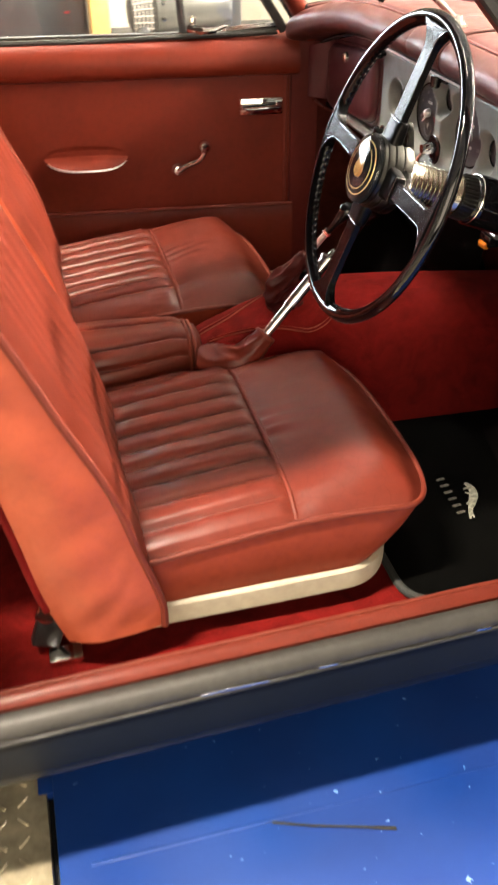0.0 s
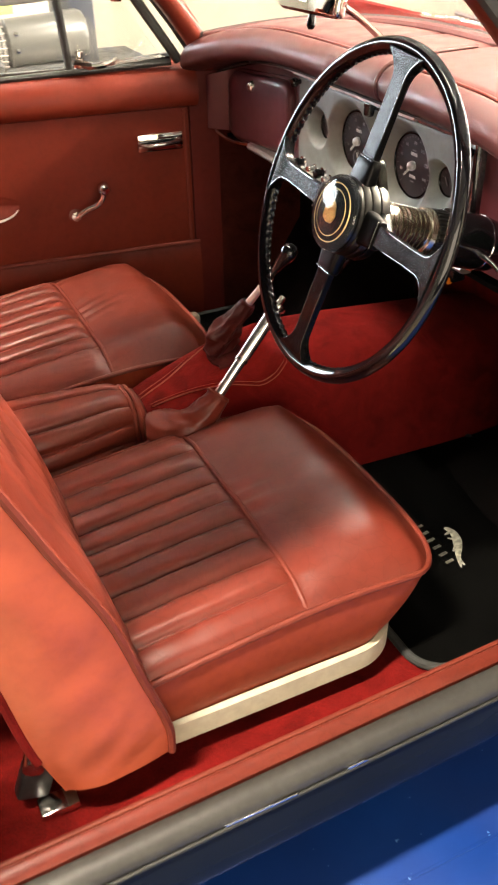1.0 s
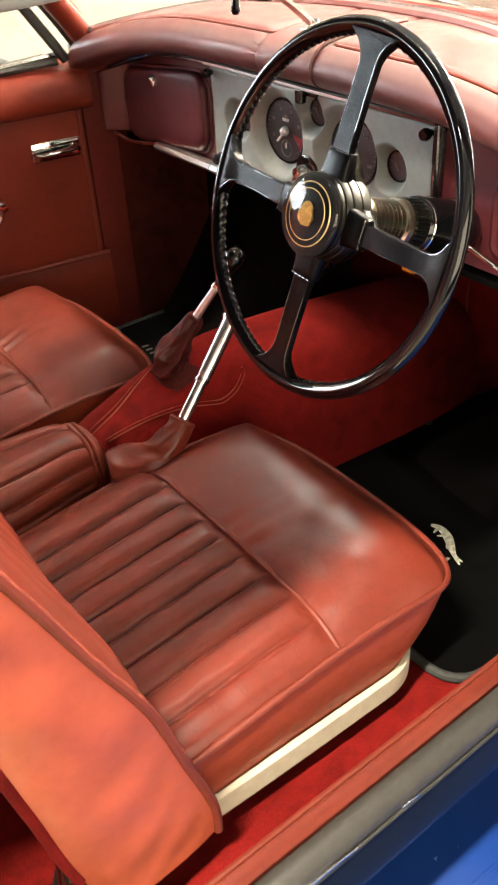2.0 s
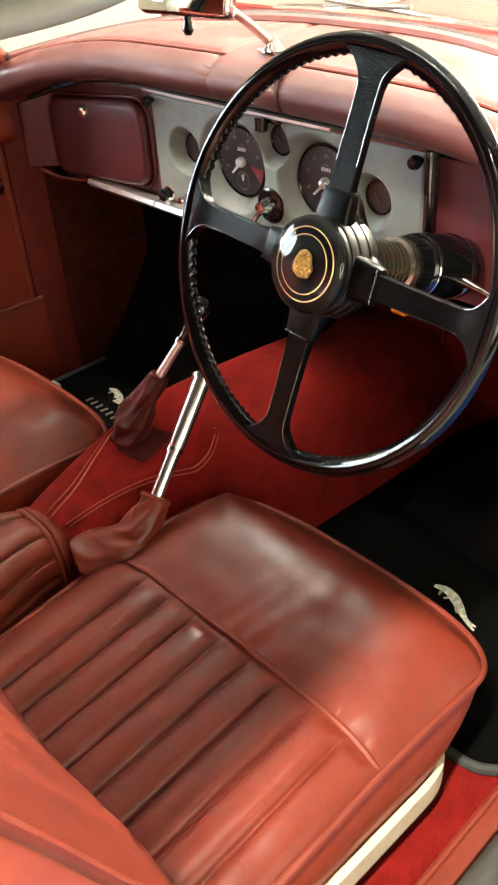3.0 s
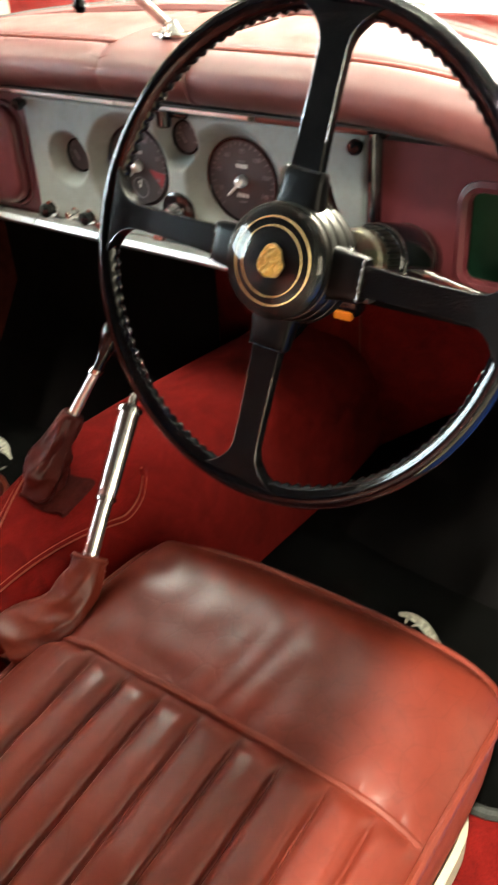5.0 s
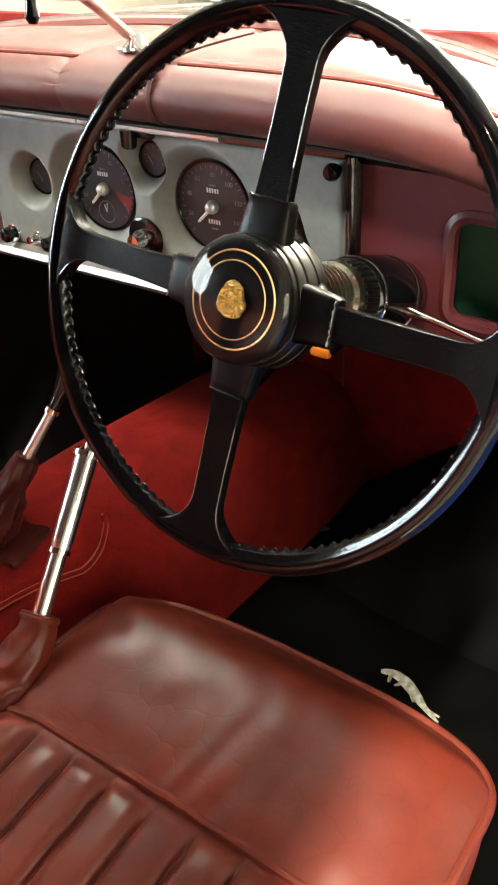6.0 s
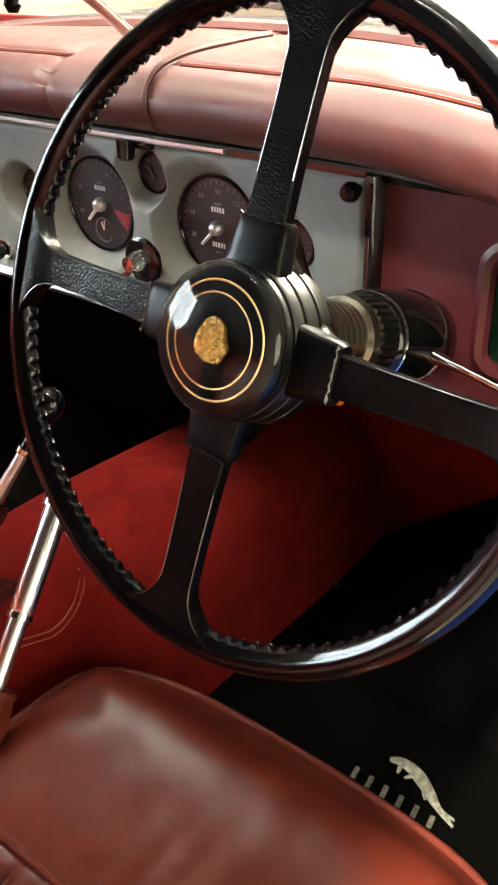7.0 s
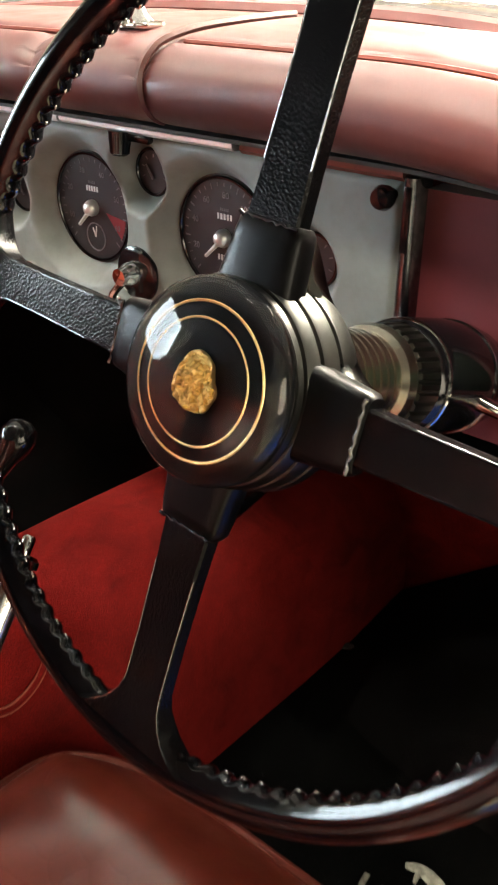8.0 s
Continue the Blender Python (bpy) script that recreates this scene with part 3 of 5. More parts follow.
# rear bulkhead run up to the roof, unseen, to keep light out; rear quarter
part("rear_bulkhead", slab(lambda u, v: (lerp(-1.22, -1.60, v), lerp(-0.6, 0.6, u), lerp(0.26, 1.36, v)), 4, 4, (-0.03, 0, 0)), M_DOOR, car, "unseen red trimmed rear bulkhead closed up to the roof")
for s in (1, -1):
    part("rear_quarter", box((-1.28, s * 0.66, 0.62), (0.56, 0.10, 0.78), 0.03), M_PAINT if s < 0 else M_DOOR, car, "rear quarter panel")
    pil = smooth_path([(-0.035, s * 0.617, 0.875), (-0.115, s * 0.603, 0.985), (-0.26, s * 0.565, 1.15), (-0.43, s * 0.50, 1.33)], 8)
    part("windscreen_pillar", tube(pil, 0.030, 14, flat=0.8), M_SEAT, car, "red leather covered windscreen pillar")
    part("pillar_seal", tube([p + Vector((-0.026, s * 0.018, 0.004)) for p in pil], 0.010, 8), M_DARKRUBBER, car, "black rubber door seal")
    part("pillar_outer", tube([p + Vector((0.006, s * 0.034, 0.0)) for p in pil], 0.018, 8), M_PAINT, car)
    # unseen panels added to keep bright reflections off the wheel spokes
    part("roof_side_filler", slab(lambda u, v: (lerp(-1.10, -1.72, u) - 0.10 * v * (1 - u), s * lerp(0.655, 0.545, v), lerp(0.93, 1.335, v)), 6, 6, (0, s * 0.03, 0)), M_HEADLINE, car, "unseen dark panel added behind the door opening")
    part("rear_pillar", tube(smooth_path([(-1.22, s * 0.62, 0.95), (-1.28, s * 0.58, 1.15), (-1.36, s * 0.50, 1.33)], 6), 0.06, 10), M_PAINT, car)


rail_path = [(-1.25, -0.615, 1.164), (-0.90, -0.612, 1.181), (-0.80, -0.605, 1.187), (-0.70, -0.60, 1.180), (-0.62, -0.592, 1.188), (-0.55, -0.585, 1.222), (-0.43, -0.535, 1.315)]
part("cantrail_seal", tube(smooth_path(rail_path, 8), 0.006, 10), M_PALESEAL, car, "pale grey rubber seal over the driver's door opening")
part("drip_rail", tube(smooth_path([Vector(p) + Vector((0, -0.006, 0.013)) for p in rail_path], 8), 0.0045, 10), M_CHROME, car, "chrome drip rail")
part("cantrail", slab(lambda u, v: Vector(smooth_path(rail_path, 8)[int(u * 40)]).lerp(Vector((lerp(-1.25, -0.43, u), -0.56, 1.315)), v) + Vector((0, 0.012, 0.004)), 40, 6, (0, -0.008, 0)), M_PAINT, car, "dark painted roof side")


def roof(u, v):
    y = lerp(-0.575, 0.575, v)
    x = lerp(-0.265 - 0.17 * abs(y / 0.575) ** 2.4, -1.75, u)
    return (x, y, 1.395 - 0.085 * abs(2 * v - 1) ** 3 - 0.05 * (2 * u - 0.8) ** 2)


part("roof", slab(roof, 14, 20, (0, 0, -0.02)), M_PAINT, car, "dark painted roof")
part("roof_lining", slab(lambda u, v: Vector(roof(u, v)) * 1.0 + Vector((0, 0, -0.028)), 14, 20, (0, 0, -0.006)), M_HEADLINE, car, "dull cloth roof lining")


# windscreen with its rubber and chrome, scuttle and bonnet
def ws_base(y):
    a = abs(y) / 0.585
    return Vector((0.195 - 0.255 * a ** 2.4, y, 0.992 - 0.062 * a ** 3))


def ws_top(y):
    a = abs(y) / 0.585
    return Vector((-0.26 - 0.17 * a ** 2.4, y * 0.86, 1.36 - 0.03 * a ** 3))


glass = part("windscreen", slab(lambda u, v: ws_base(lerp(-0.58, 0.58, v)).lerp(ws_top(lerp(-0.58, 0.58, v)), u), 8, 40, (0.004, 0, 0.001)), M_GLASS, car, "clear curved windscreen")
glass.visible_shadow = False
YS = [lerp(-0.59, 0.59, k / 48) for k in range(49)]
part("windscreen_rubber", tube([ws_base(y) + Vector((-0.006, 0, 0.006)) for y in YS], 0.009, 8), M_DARKRUBBER, car, "black windscreen rubber")
part("windscreen_chrome", tube([ws_base(y) + Vector((0.016, 0, -0.002)) for y in YS], 0.009, 8), M_CHROME, car, "chrome windscreen surround")
part("header_rail", tube([ws_top(y) + Vector((-0.01, 0, 0.01)) for y in YS], 0.03, 8), M_SEAT, car)


def scuttle(u, v):
    y = lerp(-0.74, 0.74, v)
    a = abs(y) / 0.74
    b = ws_base(max(-0.585, min(0.585, y)))
    x = lerp(b.x + 0.012, 2.0, u)
    return (x, y, lerp(b.z - 0.012, 0.80, u ** 1.4) - 0.03 * a ** 4 * (1 - u) - (0.10 * u) * a ** 3 + 0.02 * math.exp(-(y / 0.05) ** 2) * sstep(0.05, 0.3, u))


part("bonnet", slab(scuttle, 30, 60, (0, 0, -0.02)), M_BONNET, car, "glossy grey bonnet beyond the windscreen")
for s in (1, -1):
    def wing(u, v):
        x = lerp(-0.06, 2.1, u)
        a = lerp(0, math.pi / 2, v)
        return (x, s * (0.70 + 0.12 * math.sin(a)), 0.86 - 0.10 * u + 0.06 * math.sin(u * 2.6) - 0.5 * (1 - math.cos(a)))
    part("front_wing", slab(wing, 20, 10, (0, -s * 0.02, -0.01)), M_BONNET if s > 0 else M_PAINT, car, "front wing")
    # wiper
    part("wiper", tube([(0.23, s * 0.22, 1.0), (0.215, s * 0.05, 1.012), (0.20, s * -0.08, 1.022)], 0.004, 6), M_CHROMEDULL, car, "wiper arm")

# ---------------- passenger door ----------------
def door_y(x):
    return 0.632 - 0.13 * (x + 0.1)


XA, XB = -1.02, -0.085
door = part("door", slab(lambda u, v: (lerp(XA, XB + 0.012, u), door_y(lerp(XA, XB, u)) + 0.012, lerp(0.25, 0.87, v)), 20, 4, (0, 0.07, 0)), M_DOOR, car, "closed door trimmed in dark red leather")
part("door_card", slab(lambda u, v: (lerp(XA, XB - 0.018, u), door_y(lerp(XA, XB, u)), lerp(0.478, 0.792, v)), 20, 10, (0, 0.02, 0)), M_DOOR, door, "dark red leather door card")
part("door_skin", slab(lambda u, v: (lerp(XA, XB + 0.02, u), door_y(lerp(XA, XB, u)) + 0.09 + 0.02 * math.sin(v * 3), lerp(0.22, 0.87, v)), 12, 8, (0, 0.006, 0)), M_PAINT, door, "dark painted door skin")


def rail(x):
    y = door_y(x)
    prof = [(0.03, 0.787), (-0.004, 0.787), (-0.015, 0.793), (-0.021, 0.806), (-0.022, 0.825), (-0.017, 0.846), (-0.006, 0.862), (0.010, 0.870), (0.05, 0.872), (0.05, 0.79)]
    return [(x, y + a, z) for a, z in prof]


part("top_rail", loft([rail(lerp(XA, -0.072, k / 30)) for k in range(31)]), M_DOOR, door, "padded red leather top rail")
part("pocket_panel", slab(lambda u, v: (lerp(XA, XB + 0.005, u), door_y(lerp(XA, XB, u)) - 0.010 * math.sin(v * math.pi) ** 0.5 - 0.004, lerp(0.275, 0.470, v)), 20, 10, (0, 0.03, 0)), M_DOOR, door, "red leather door pocket")
part("bead", tube([(lerp(XA, XB + 0.004, k / 20), door_y(lerp(XA, XB, k / 20)) - 0.008, 0.474) for k in range(21)], 0.0055, 8), M_PIPE, door, "red piped bead")
part("edge_bead", tube([(XB - 0.016, door_y(XB) - 0.001, z) for z in (0.48, 0.6, 0.7, 0.785)], 0.004, 8), M_PIPE, door)
# scooped armrest with a chrome lip
ax0, ax1 = -0.688, -0.487


def arm_lip(k):
    x = lerp(ax0 + 0.006, ax1 - 0.006, k)
    e = max(0.0, 1 - abs(2 * (x - ax0) / (ax1 - ax0) - 1) ** 3.2) ** 0.6
    return Vector((x, door_y(x) - e * 0.0305 - 0.001, lerp(0.612, 0.5865, e)))


def arm(u, v):
    """Scooped pull: a short underside out to the lip, then a hollow running back up into the door."""
    u = 0.5 - 0.5 * math.cos(math.pi * u)
    x = lerp(ax0, ax1, u)
    e = max(0.0, 1 - abs(2 * u - 1) ** 3.2) ** 0.6
    if v < 0.22:
        out, z = 0.027 * sstep(0.0, 0.22, v) ** 0.8, lerp(0.578, 0.5865, v / 0.22)
    else:
        k = (v - 0.22) / 0.78
        out, z = 0.027 * (1 - k) ** 2.4 - 0.007 * math.sin(math.pi * k) ** 1.5, lerp(0.5865, 0.640, k)
    return (x, door_y(x) - e * out - 0.0035 * e - 0.0004, lerp(0.612, z, e))


part("armrest", grid(arm, 40, 28), M_DOOR, door, "scooped red armrest")
part("armrest_lip", tube([arm_lip(k / 16) for k in range(17)], [0.0012 + 0.0020 * math.sin(math.pi * k / 16) ** 0.5 for k in range(17)], 8), M_SATIN, door, "pale chrome armrest lip")
# window winder
wy = door_y(-0.34)
bm = lathe([(0.0, 0.0), (0.015, 0.0), (0.016, 0.004), (0.011, 0.014), (0.0, 0.016)], (-0.368, door_y(-0.368) - 0.002, 0.573), (0, -1, 0), 20)
tube(smooth_path([(-0.368, wy - 0.014, 0.573), (-0.345, wy - 0.020, 0.588), (-0.322, wy - 0.026, 0.597), (-0.308, wy - 0.030, 0.611), (-0.306, wy - 0.030, 0.629)], 5), 0.0068, 10, bm=bm)
lathe([(0.0, 0.0), (0.011, 0.001), (0.0155, 0.008), (0.0145, 0.02), (0.008, 0.028), (0.0, 0.029)], (-0.305, wy - 0.024, 0.635), (0, -1, 0), 20, bm)
part("window_winder", bm, M_CHROME, door, "chrome window winder")
# door handle
hy = door_y(-0.16)
part("door_handle", box((-0.160, hy - 0.004, 0.717), (0.105, 0.008, 0.040), 0.004, turn=pose(0, 0, 0, 0, 0, -7)), M_CHROME, door, "chrome inner door handle plate")
part("handle_inlay", box((-0.160, hy - 0.0085, 0.717), (0.094, 0.003, 0.012), 0.001, turn=pose(0, 0, 0, 0, 0, -7)), M_BLACK, door, "black inlay")
bm = tube([(-0.205, hy - 0.008, 0.716), (-0.195, hy - 0.024, 0.716), (-0.16, hy - 0.028, 0.717), (-0.122, hy - 0.024, 0.717)], [0.004, 0.006, 0.007, 0.008], 10, flat=0.7)
lathe([(0, 0), (0.012, 0.0), (0.012, 0.012), (0.007, 0.018), (0, 0.019)], (-0.121, hy - 0.008, 0.714), (0, -1, 0), 20, bm)
part("handle_lever", bm, M_CHROME, door, "chrome lever")
part("screw", lathe([(0, 0), (0.004, 0), (0.003, 0.003), (0, 0.0035)], (-0.104, door_y(-0.1), 0.781), (0, -1, 0), 12), M_CHROME, door)
# window frame, quarterlight and glass
for pts, r in (
    ([(XA, door_y(XA) + 0.014, 0.876), (-0.6, door_y(-0.6) + 0.014, 0.877), (-0.335, door_y(-0.335) + 0.014, 0.878), (-0.118, door_y(-0.12) + 0.012, 0.893)], 0.008),
    ([(-0.335, door_y(-0.335) + 0.016, 0.876), (-0.352, door_y(-0.34) - 0.005, 1.05), (-0.372, door_y(-0.34) - 0.05, 1.27)], 0.009),
    ([(-0.108, 0.628, 0.885), (-0.18, 0.615, 0.985), (-0.30, 0.57, 1.14), (-0.42, 0.52, 1.27)], 0.011),
):
    part("window_frame", tube(smooth_path(pts, 6), r, 8), M_CHROMEDULL if r < 0.0085 else M_DARKRUBBER, door)
part("waist_seal", tube([(XA, door_y(XA) + 0.008, 0.871), (-0.5, door_y(-0.5) + 0.008, 0.871), (-0.12, door_y(-0.12) + 0.008, 0.880)], 0.007, 8), M_DARKRUBBER, door)
for xa, xb in ((XA, -0.34), (-0.33, -0.125)):
    g = part("window_glass", slab(lambda u, v: (lerp(xa, xb, u) - 0.0 - (0.28 * v if xb > -0.2 and u > 0.5 else 0.03 * v), door_y(lerp(xa, xb, u)) + 0.014 - 0.06 * v * v, lerp(0.872, 1.27, v)), 2, 6, (0, 0.004, 0)), M_GLASS, door, "clear door glass")
    g.visible_shadow = False
bm = tube(smooth_path([(-0.325, door_y(-0.32) + 0.0, 0.893), (-0.30, door_y(-0.3) - 0.018, 0.890), (-0.27, door_y(-0.27) - 0.016, 0.890), (-0.24, door_y(-0.24) - 0.004, 0.897)], 5), [0.009] * 6 + [0.007] * 5 + [0.004] * 5, 8)
box((-0.315, door_y(-0.31) + 0.0, 0.905), (0.012, 0.012, 0.028), 0.003, bm=bm)
part("quarterlight_catch", bm, M_CHROME, door, "chrome quarterlight catch")

# ---------------- seats ----------------
def seat(s, dx, label):
    """One bucket seat; s mirrors it to the other side of the tunnel."""
    yc, hw = -0.346, 0.228
    XR, XF, SEAM = -0.70, -0.203, -0.436
    t = thing("bucket_seat", (-0.45 + dx, s * yc, 0.285), label, "car seat", "front seats")

    def P(x, y, z):
        return Vector((x + dx, y if s > 0 else -y, z))

    def xfront(v):
        a = abs(v)
        return XF - 0.010 * a * a - 0.085 * (1 - (1 - min(a, 1) ** 4.2) ** (1 / 3.0))

    def zedge(x):
        return curve1([(-0.70, 0.428), (-0.436, 0.458), (-0.30, 0.456), (-0.20, 0.440)], x)

    def top(x, v, edge):
        """Height of the cushion; edge is the distance to the outline."""
        c = 1 - (1 - min(edge / 0.085, 1)) ** 2.3
        z = zedge(x) + 0.026 * c
        if x > SEAM:
            q = (x - SEAM) / 0.23
            z += 0.023 * math.sin(min(q, 1) ** 1.6 * math.pi) * c
        z += 0.0016 * noise.noise((x * 30, v * 6, 2.0)) * c
        if x > SEAM:
            z += 0.0021 * math.sin(v * 34 + 3 * math.sin(v * 7) + 40 * (x - SEAM)) * (0.35 + 0.65 * max(0, math.sin(v * 4 + 2.2))) * math.exp(-(x - SEAM) / 0.040) * sstep(0.0, 0.012, x - SEAM) * c
        z -= (0.005 if x > SEAM else 0.008) * math.exp(-((x - SEAM) / (0.022 if x > SEAM else 0.008)) ** 2) * min(edge / 0.03, 1)
        if x < SEAM:
            f = (min(yc + hw * v, -0.180) + 0.527) / 0.0467 + 9
            ph = abs((f % 1) - 0.5) * 2
            blend = sstep(0.004, 0.02, SEAM - x)
            z += (0.0130 * max(0, 1 - ph ** 3.4) ** 0.75 - 0.0090 + 0.0016 * (0.5 - (f % 1)) + 0.0012 * noise.noise((x * 42, v * 26, 5.0)) * math.exp(-(SEAM - x) / 0.05)) * min(edge / 0.012, 1) * blend
        return z

    vs = sorted({round(-1 + 2 * k / 280, 5) for k in range(281)} | {round(sg * (1 - 0.02 * 0.6 ** k), 5) for k in range(4) for sg in (1, -1)})
    rows_u = [k / 56 for k in range(57)]
    loops = []
    for u in rows_u:
        row = []
        for v in vs:
            xf = xfront(v)
            uu = u ** 0.9
            x = lerp(XR, xf, 1 - (1 - uu) ** 1.25)
            y = yc + hw * v
            edge = min((1 - abs(v)) * hw, (xf - x))
            row.append(P(x, y, top(x, v, max(edge, 0))))
        loops.append(row)
    part("cushion_top", loft(loops, False, False), M_SEAT, t, "fluted red leather seat cushion", sharp=180)
    # outline of the cushion from the rear inner corner round the front to the rear outer corner
    outline = []
    for k in range(9):
        outline.append((lerp(XR, xfront(1) - 0.002, k / 9), yc + hw))
    for k in range(41):
        v = math.sin(lerp(math.pi / 2, -math.pi / 2, k / 40))
        outline.append((xfront(v), yc + hw * v))
    for k in range(1, 10):
        outline.append((lerp(xfront(1) - 0.002, XR, k / 9), yc - hw))
    cen = Vector((-0.44, yc))

    def xfront_low(v):
        a = min(abs(v), 1)
        return -0.252 - 0.008 * a * a - 0.10 * (1 - (1 - a ** 3.2) ** (1 / 2.4))

    low = []
    for k in range(9):
        low.append((lerp(XR, xfront_low(1) - 0.002, k / 9), yc + hw))
    for k in range(41):
        v = math.sin(lerp(math.pi / 2, -math.pi / 2, k / 40))
        low.append((xfront_low(v), yc + hw * v))
    for k in range(1, 10):
        low.append((lerp(xfront_low(1) - 0.002, XR, k / 9), yc - hw))

    def ring(drop, inset, bulge=0.0):
        pts = []
        for (x, y), (xl, yl) in zip(outline, low):
            d = (Vector((x, y)) - cen).normalized()
            q = Vector((lerp(x, xl, drop), lerp(y, yl, drop))) + d * (bulge - inset)
            pts.append((q.x, q.y))
        return pts
    bands = []
    for f in (0, 0.12, 0.3, 0.5, 0.7, 0.88, 1.0):
        r = ring(f, 0.007 * f, 0.006 * math.sin(f * math.pi))
        bands.append([P(x, y, lerp(zedge(ox), 0.347, f)) for (x, y), (ox, oy) in zip(r, outline)])
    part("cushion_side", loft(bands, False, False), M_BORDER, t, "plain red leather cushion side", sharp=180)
    part("piping", tube([P(x, y, zedge(x) + 0.001) for x, y in outline], 0.0048, 8), M_PIPE, t, "red leather piping")
    lo = ring(1.0, -0.004)
    hi = ring(1.0, 0.004)
    part("base_board", loft([[P(x, y, 0.350) for x, y in hi], [P(x, y, 0.347) for x, y in lo], [P(x, y, 0.313) for x, y in lo], [P(x, y, 0.309) for x, y in hi], [P(lerp(x, cen.x, 0.15), lerp(y, cen.y, 0.15), 0.309) for x, y in hi]], False, False), M_CREAM, t, "cream painted seat base board")
    part("seat_rail", box(P(-0.46, yc - 0.16, 0.2945), (0.36, 0.035, 0.03), 0.004), M_STEEL, t)
    part("seat_rail", box(P(-0.46, yc + 0.16, 0.2945), (0.36, 0.035, 0.03), 0.004), M_STEEL, t)
    seam = []
    for k in range(41):
        v = lerp(-1, 1, k / 40)
        x = SEAM + 0.004 * (1 - v * v)
        seam.append(P(x, yc + hw * v, top(SEAM + 0.02, v, (1 - abs(v)) * hw) - 0.006 + 0.002 * (1 - abs(v))))
    part("cross_piping", tube(seam, 0.0045, 8), M_PIPE, t)

    # backrest
    def xpipe(z):
        return curve1([(0.33, -0.643), (0.38, -0.643), (0.48, -0.668), (0.59, -0.697), (0.69, -0.739), (0.80, -0.783), (0.95, -0.85), (1.0, -0.90)], z)

    def xrear(z):
        return curve1([(0.33, -0.775), (0.42, -0.801), (0.55, -0.822), (0.70, -0.85), (0.90, -0.91), (1.0, -0.945)], z)
    yo, yi = yc - 0.252, yc + 0.232

    def back(u, v):
        z = lerp(0.335, 0.965, v)
        ends = sstep(0.90, 1.0, v)
        w = abs(2 * u - 1)
        y = lerp(yo, yi, u)
        y = lerp(y, yc, 0.30 * ends * ends)
        f = 1 - w ** 3.2
        fl = 0.0
        if w < 0.72:
            ph = abs(((w * 5.2 + 0.5) % 1) - 0.5) * 2
            fl = 0.003 * math.sqrt(max(0, 1 - ph ** 2.4)) * sstep(0.72, 0.60, w)
        dish = -0.035 * math.cos(min(w / 0.95, 1) * math.pi / 2) ** 1.5
        return P(xpipe(z) + 0.018 * f + dish * 0.5 + fl - 0.04 * ends ** 2, y, z)
    part("backrest_face", grid(back, 110, 60), M_SEAT, t, "fluted red leather backrest", sharp=180)

    def side(u, v):
        z = lerp(0.335, 0.965, v)
        fold = 0.0022 * math.sin(z * 82 + u * 7 + 2.2 * math.sin(z * 13 + u * 3)) * (0.35 + 0.65 * noise.noise((z * 9, u * 2.2, 0.7))) + 0.0016 * math.sin(z * 33 + 1 - 4 * u) + 0.0030 * noise.noise((z * 14, u * 1.6, 3.1))
        return P(lerp(xpipe(z), xrear(z), u), yo - 0.010 * math.sin(u * math.pi) - fold * math.sin(u * math.pi) + 0.004 * sstep(0.85, 1, u) + 0.14 * sstep(0.93, 1.0, v) ** 2, z)
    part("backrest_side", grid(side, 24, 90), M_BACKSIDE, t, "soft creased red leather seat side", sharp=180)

    def iside(u, v):
        z = lerp(0.335, 0.965, v)
        return P(lerp(xpipe(z), xrear(z), u), yi + 0.010 * math.sin(u * math.pi) - 0.02 * sstep(0.7, 1, u) - 0.14 * sstep(0.93, 1.0, v) ** 2, z)
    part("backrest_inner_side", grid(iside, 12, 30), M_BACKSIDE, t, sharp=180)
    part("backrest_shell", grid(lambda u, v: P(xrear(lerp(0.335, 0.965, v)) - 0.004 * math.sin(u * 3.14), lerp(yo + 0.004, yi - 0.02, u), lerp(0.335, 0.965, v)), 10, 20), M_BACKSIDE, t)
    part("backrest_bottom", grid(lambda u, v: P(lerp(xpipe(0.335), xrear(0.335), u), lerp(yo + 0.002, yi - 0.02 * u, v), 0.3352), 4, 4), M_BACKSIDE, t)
    part("backrest_piping", tube([P(xpipe(lerp(0.335, 0.95, k / 40)) + 0.002, yo - 0.001, lerp(0.335, 0.95, k / 40)) for k in range(41)], 0.0055, 8), M_PIPE, t, "red leather piping")
    part("rear_piping", tube([P(xrear(lerp(0.40, 0.95, k / 30)) - 0.002, yo + 0.006, lerp(0.40, 0.95, k / 30)) for k in range(31)], 0.006, 8), M_CARPET, t)
    part("back_board", box(P(-0.705, yc - 0.012, 0.328), (0.125, 0.468, 0.009), 0.003), M_CREAM, t, "cream board under the backrest")
    hg = part("hinge", box(P(-0.80, yc - 0.205, 0.330), (0.042, 0.022, 0.075), 0.006, turn=pose(0, 0, 0, 0, 20, 0)), M_STEEL, t, "black and chrome tilt hinge")
    part("hinge_pin", lathe([(0, 0), (0.013, 0), (0.013, 0.05), (0, 0.052)], P(-0.805, yc - 0.235, 0.375), (0.3, 1 if s > 0 else -1, 0.1), 16), M_CHROMEDULL, hg)
    part("hinge_foot", box(P(-0.785, yc - 0.225, 0.283), (0.05, 0.03, 0.014), 0.004), M_CHROMEDULL, hg)
    return t


seat(1, 0.0, "red leather driver's seat with fluted cushion and cream base board")
passenger_seat = seat(-1, -0.032, "red leather passenger seat with fluted cushion beside the door")

for ry, rx in ((0.548, -0.125), (0.315, -0.180)):
    part("seat_runner", box(((rx - 0.30) / 2, ry, 0.305), (rx + 0.30, 0.030, 0.034), 0.006, 3), M_CREAM, passenger_seat, "cream painted seat runner")

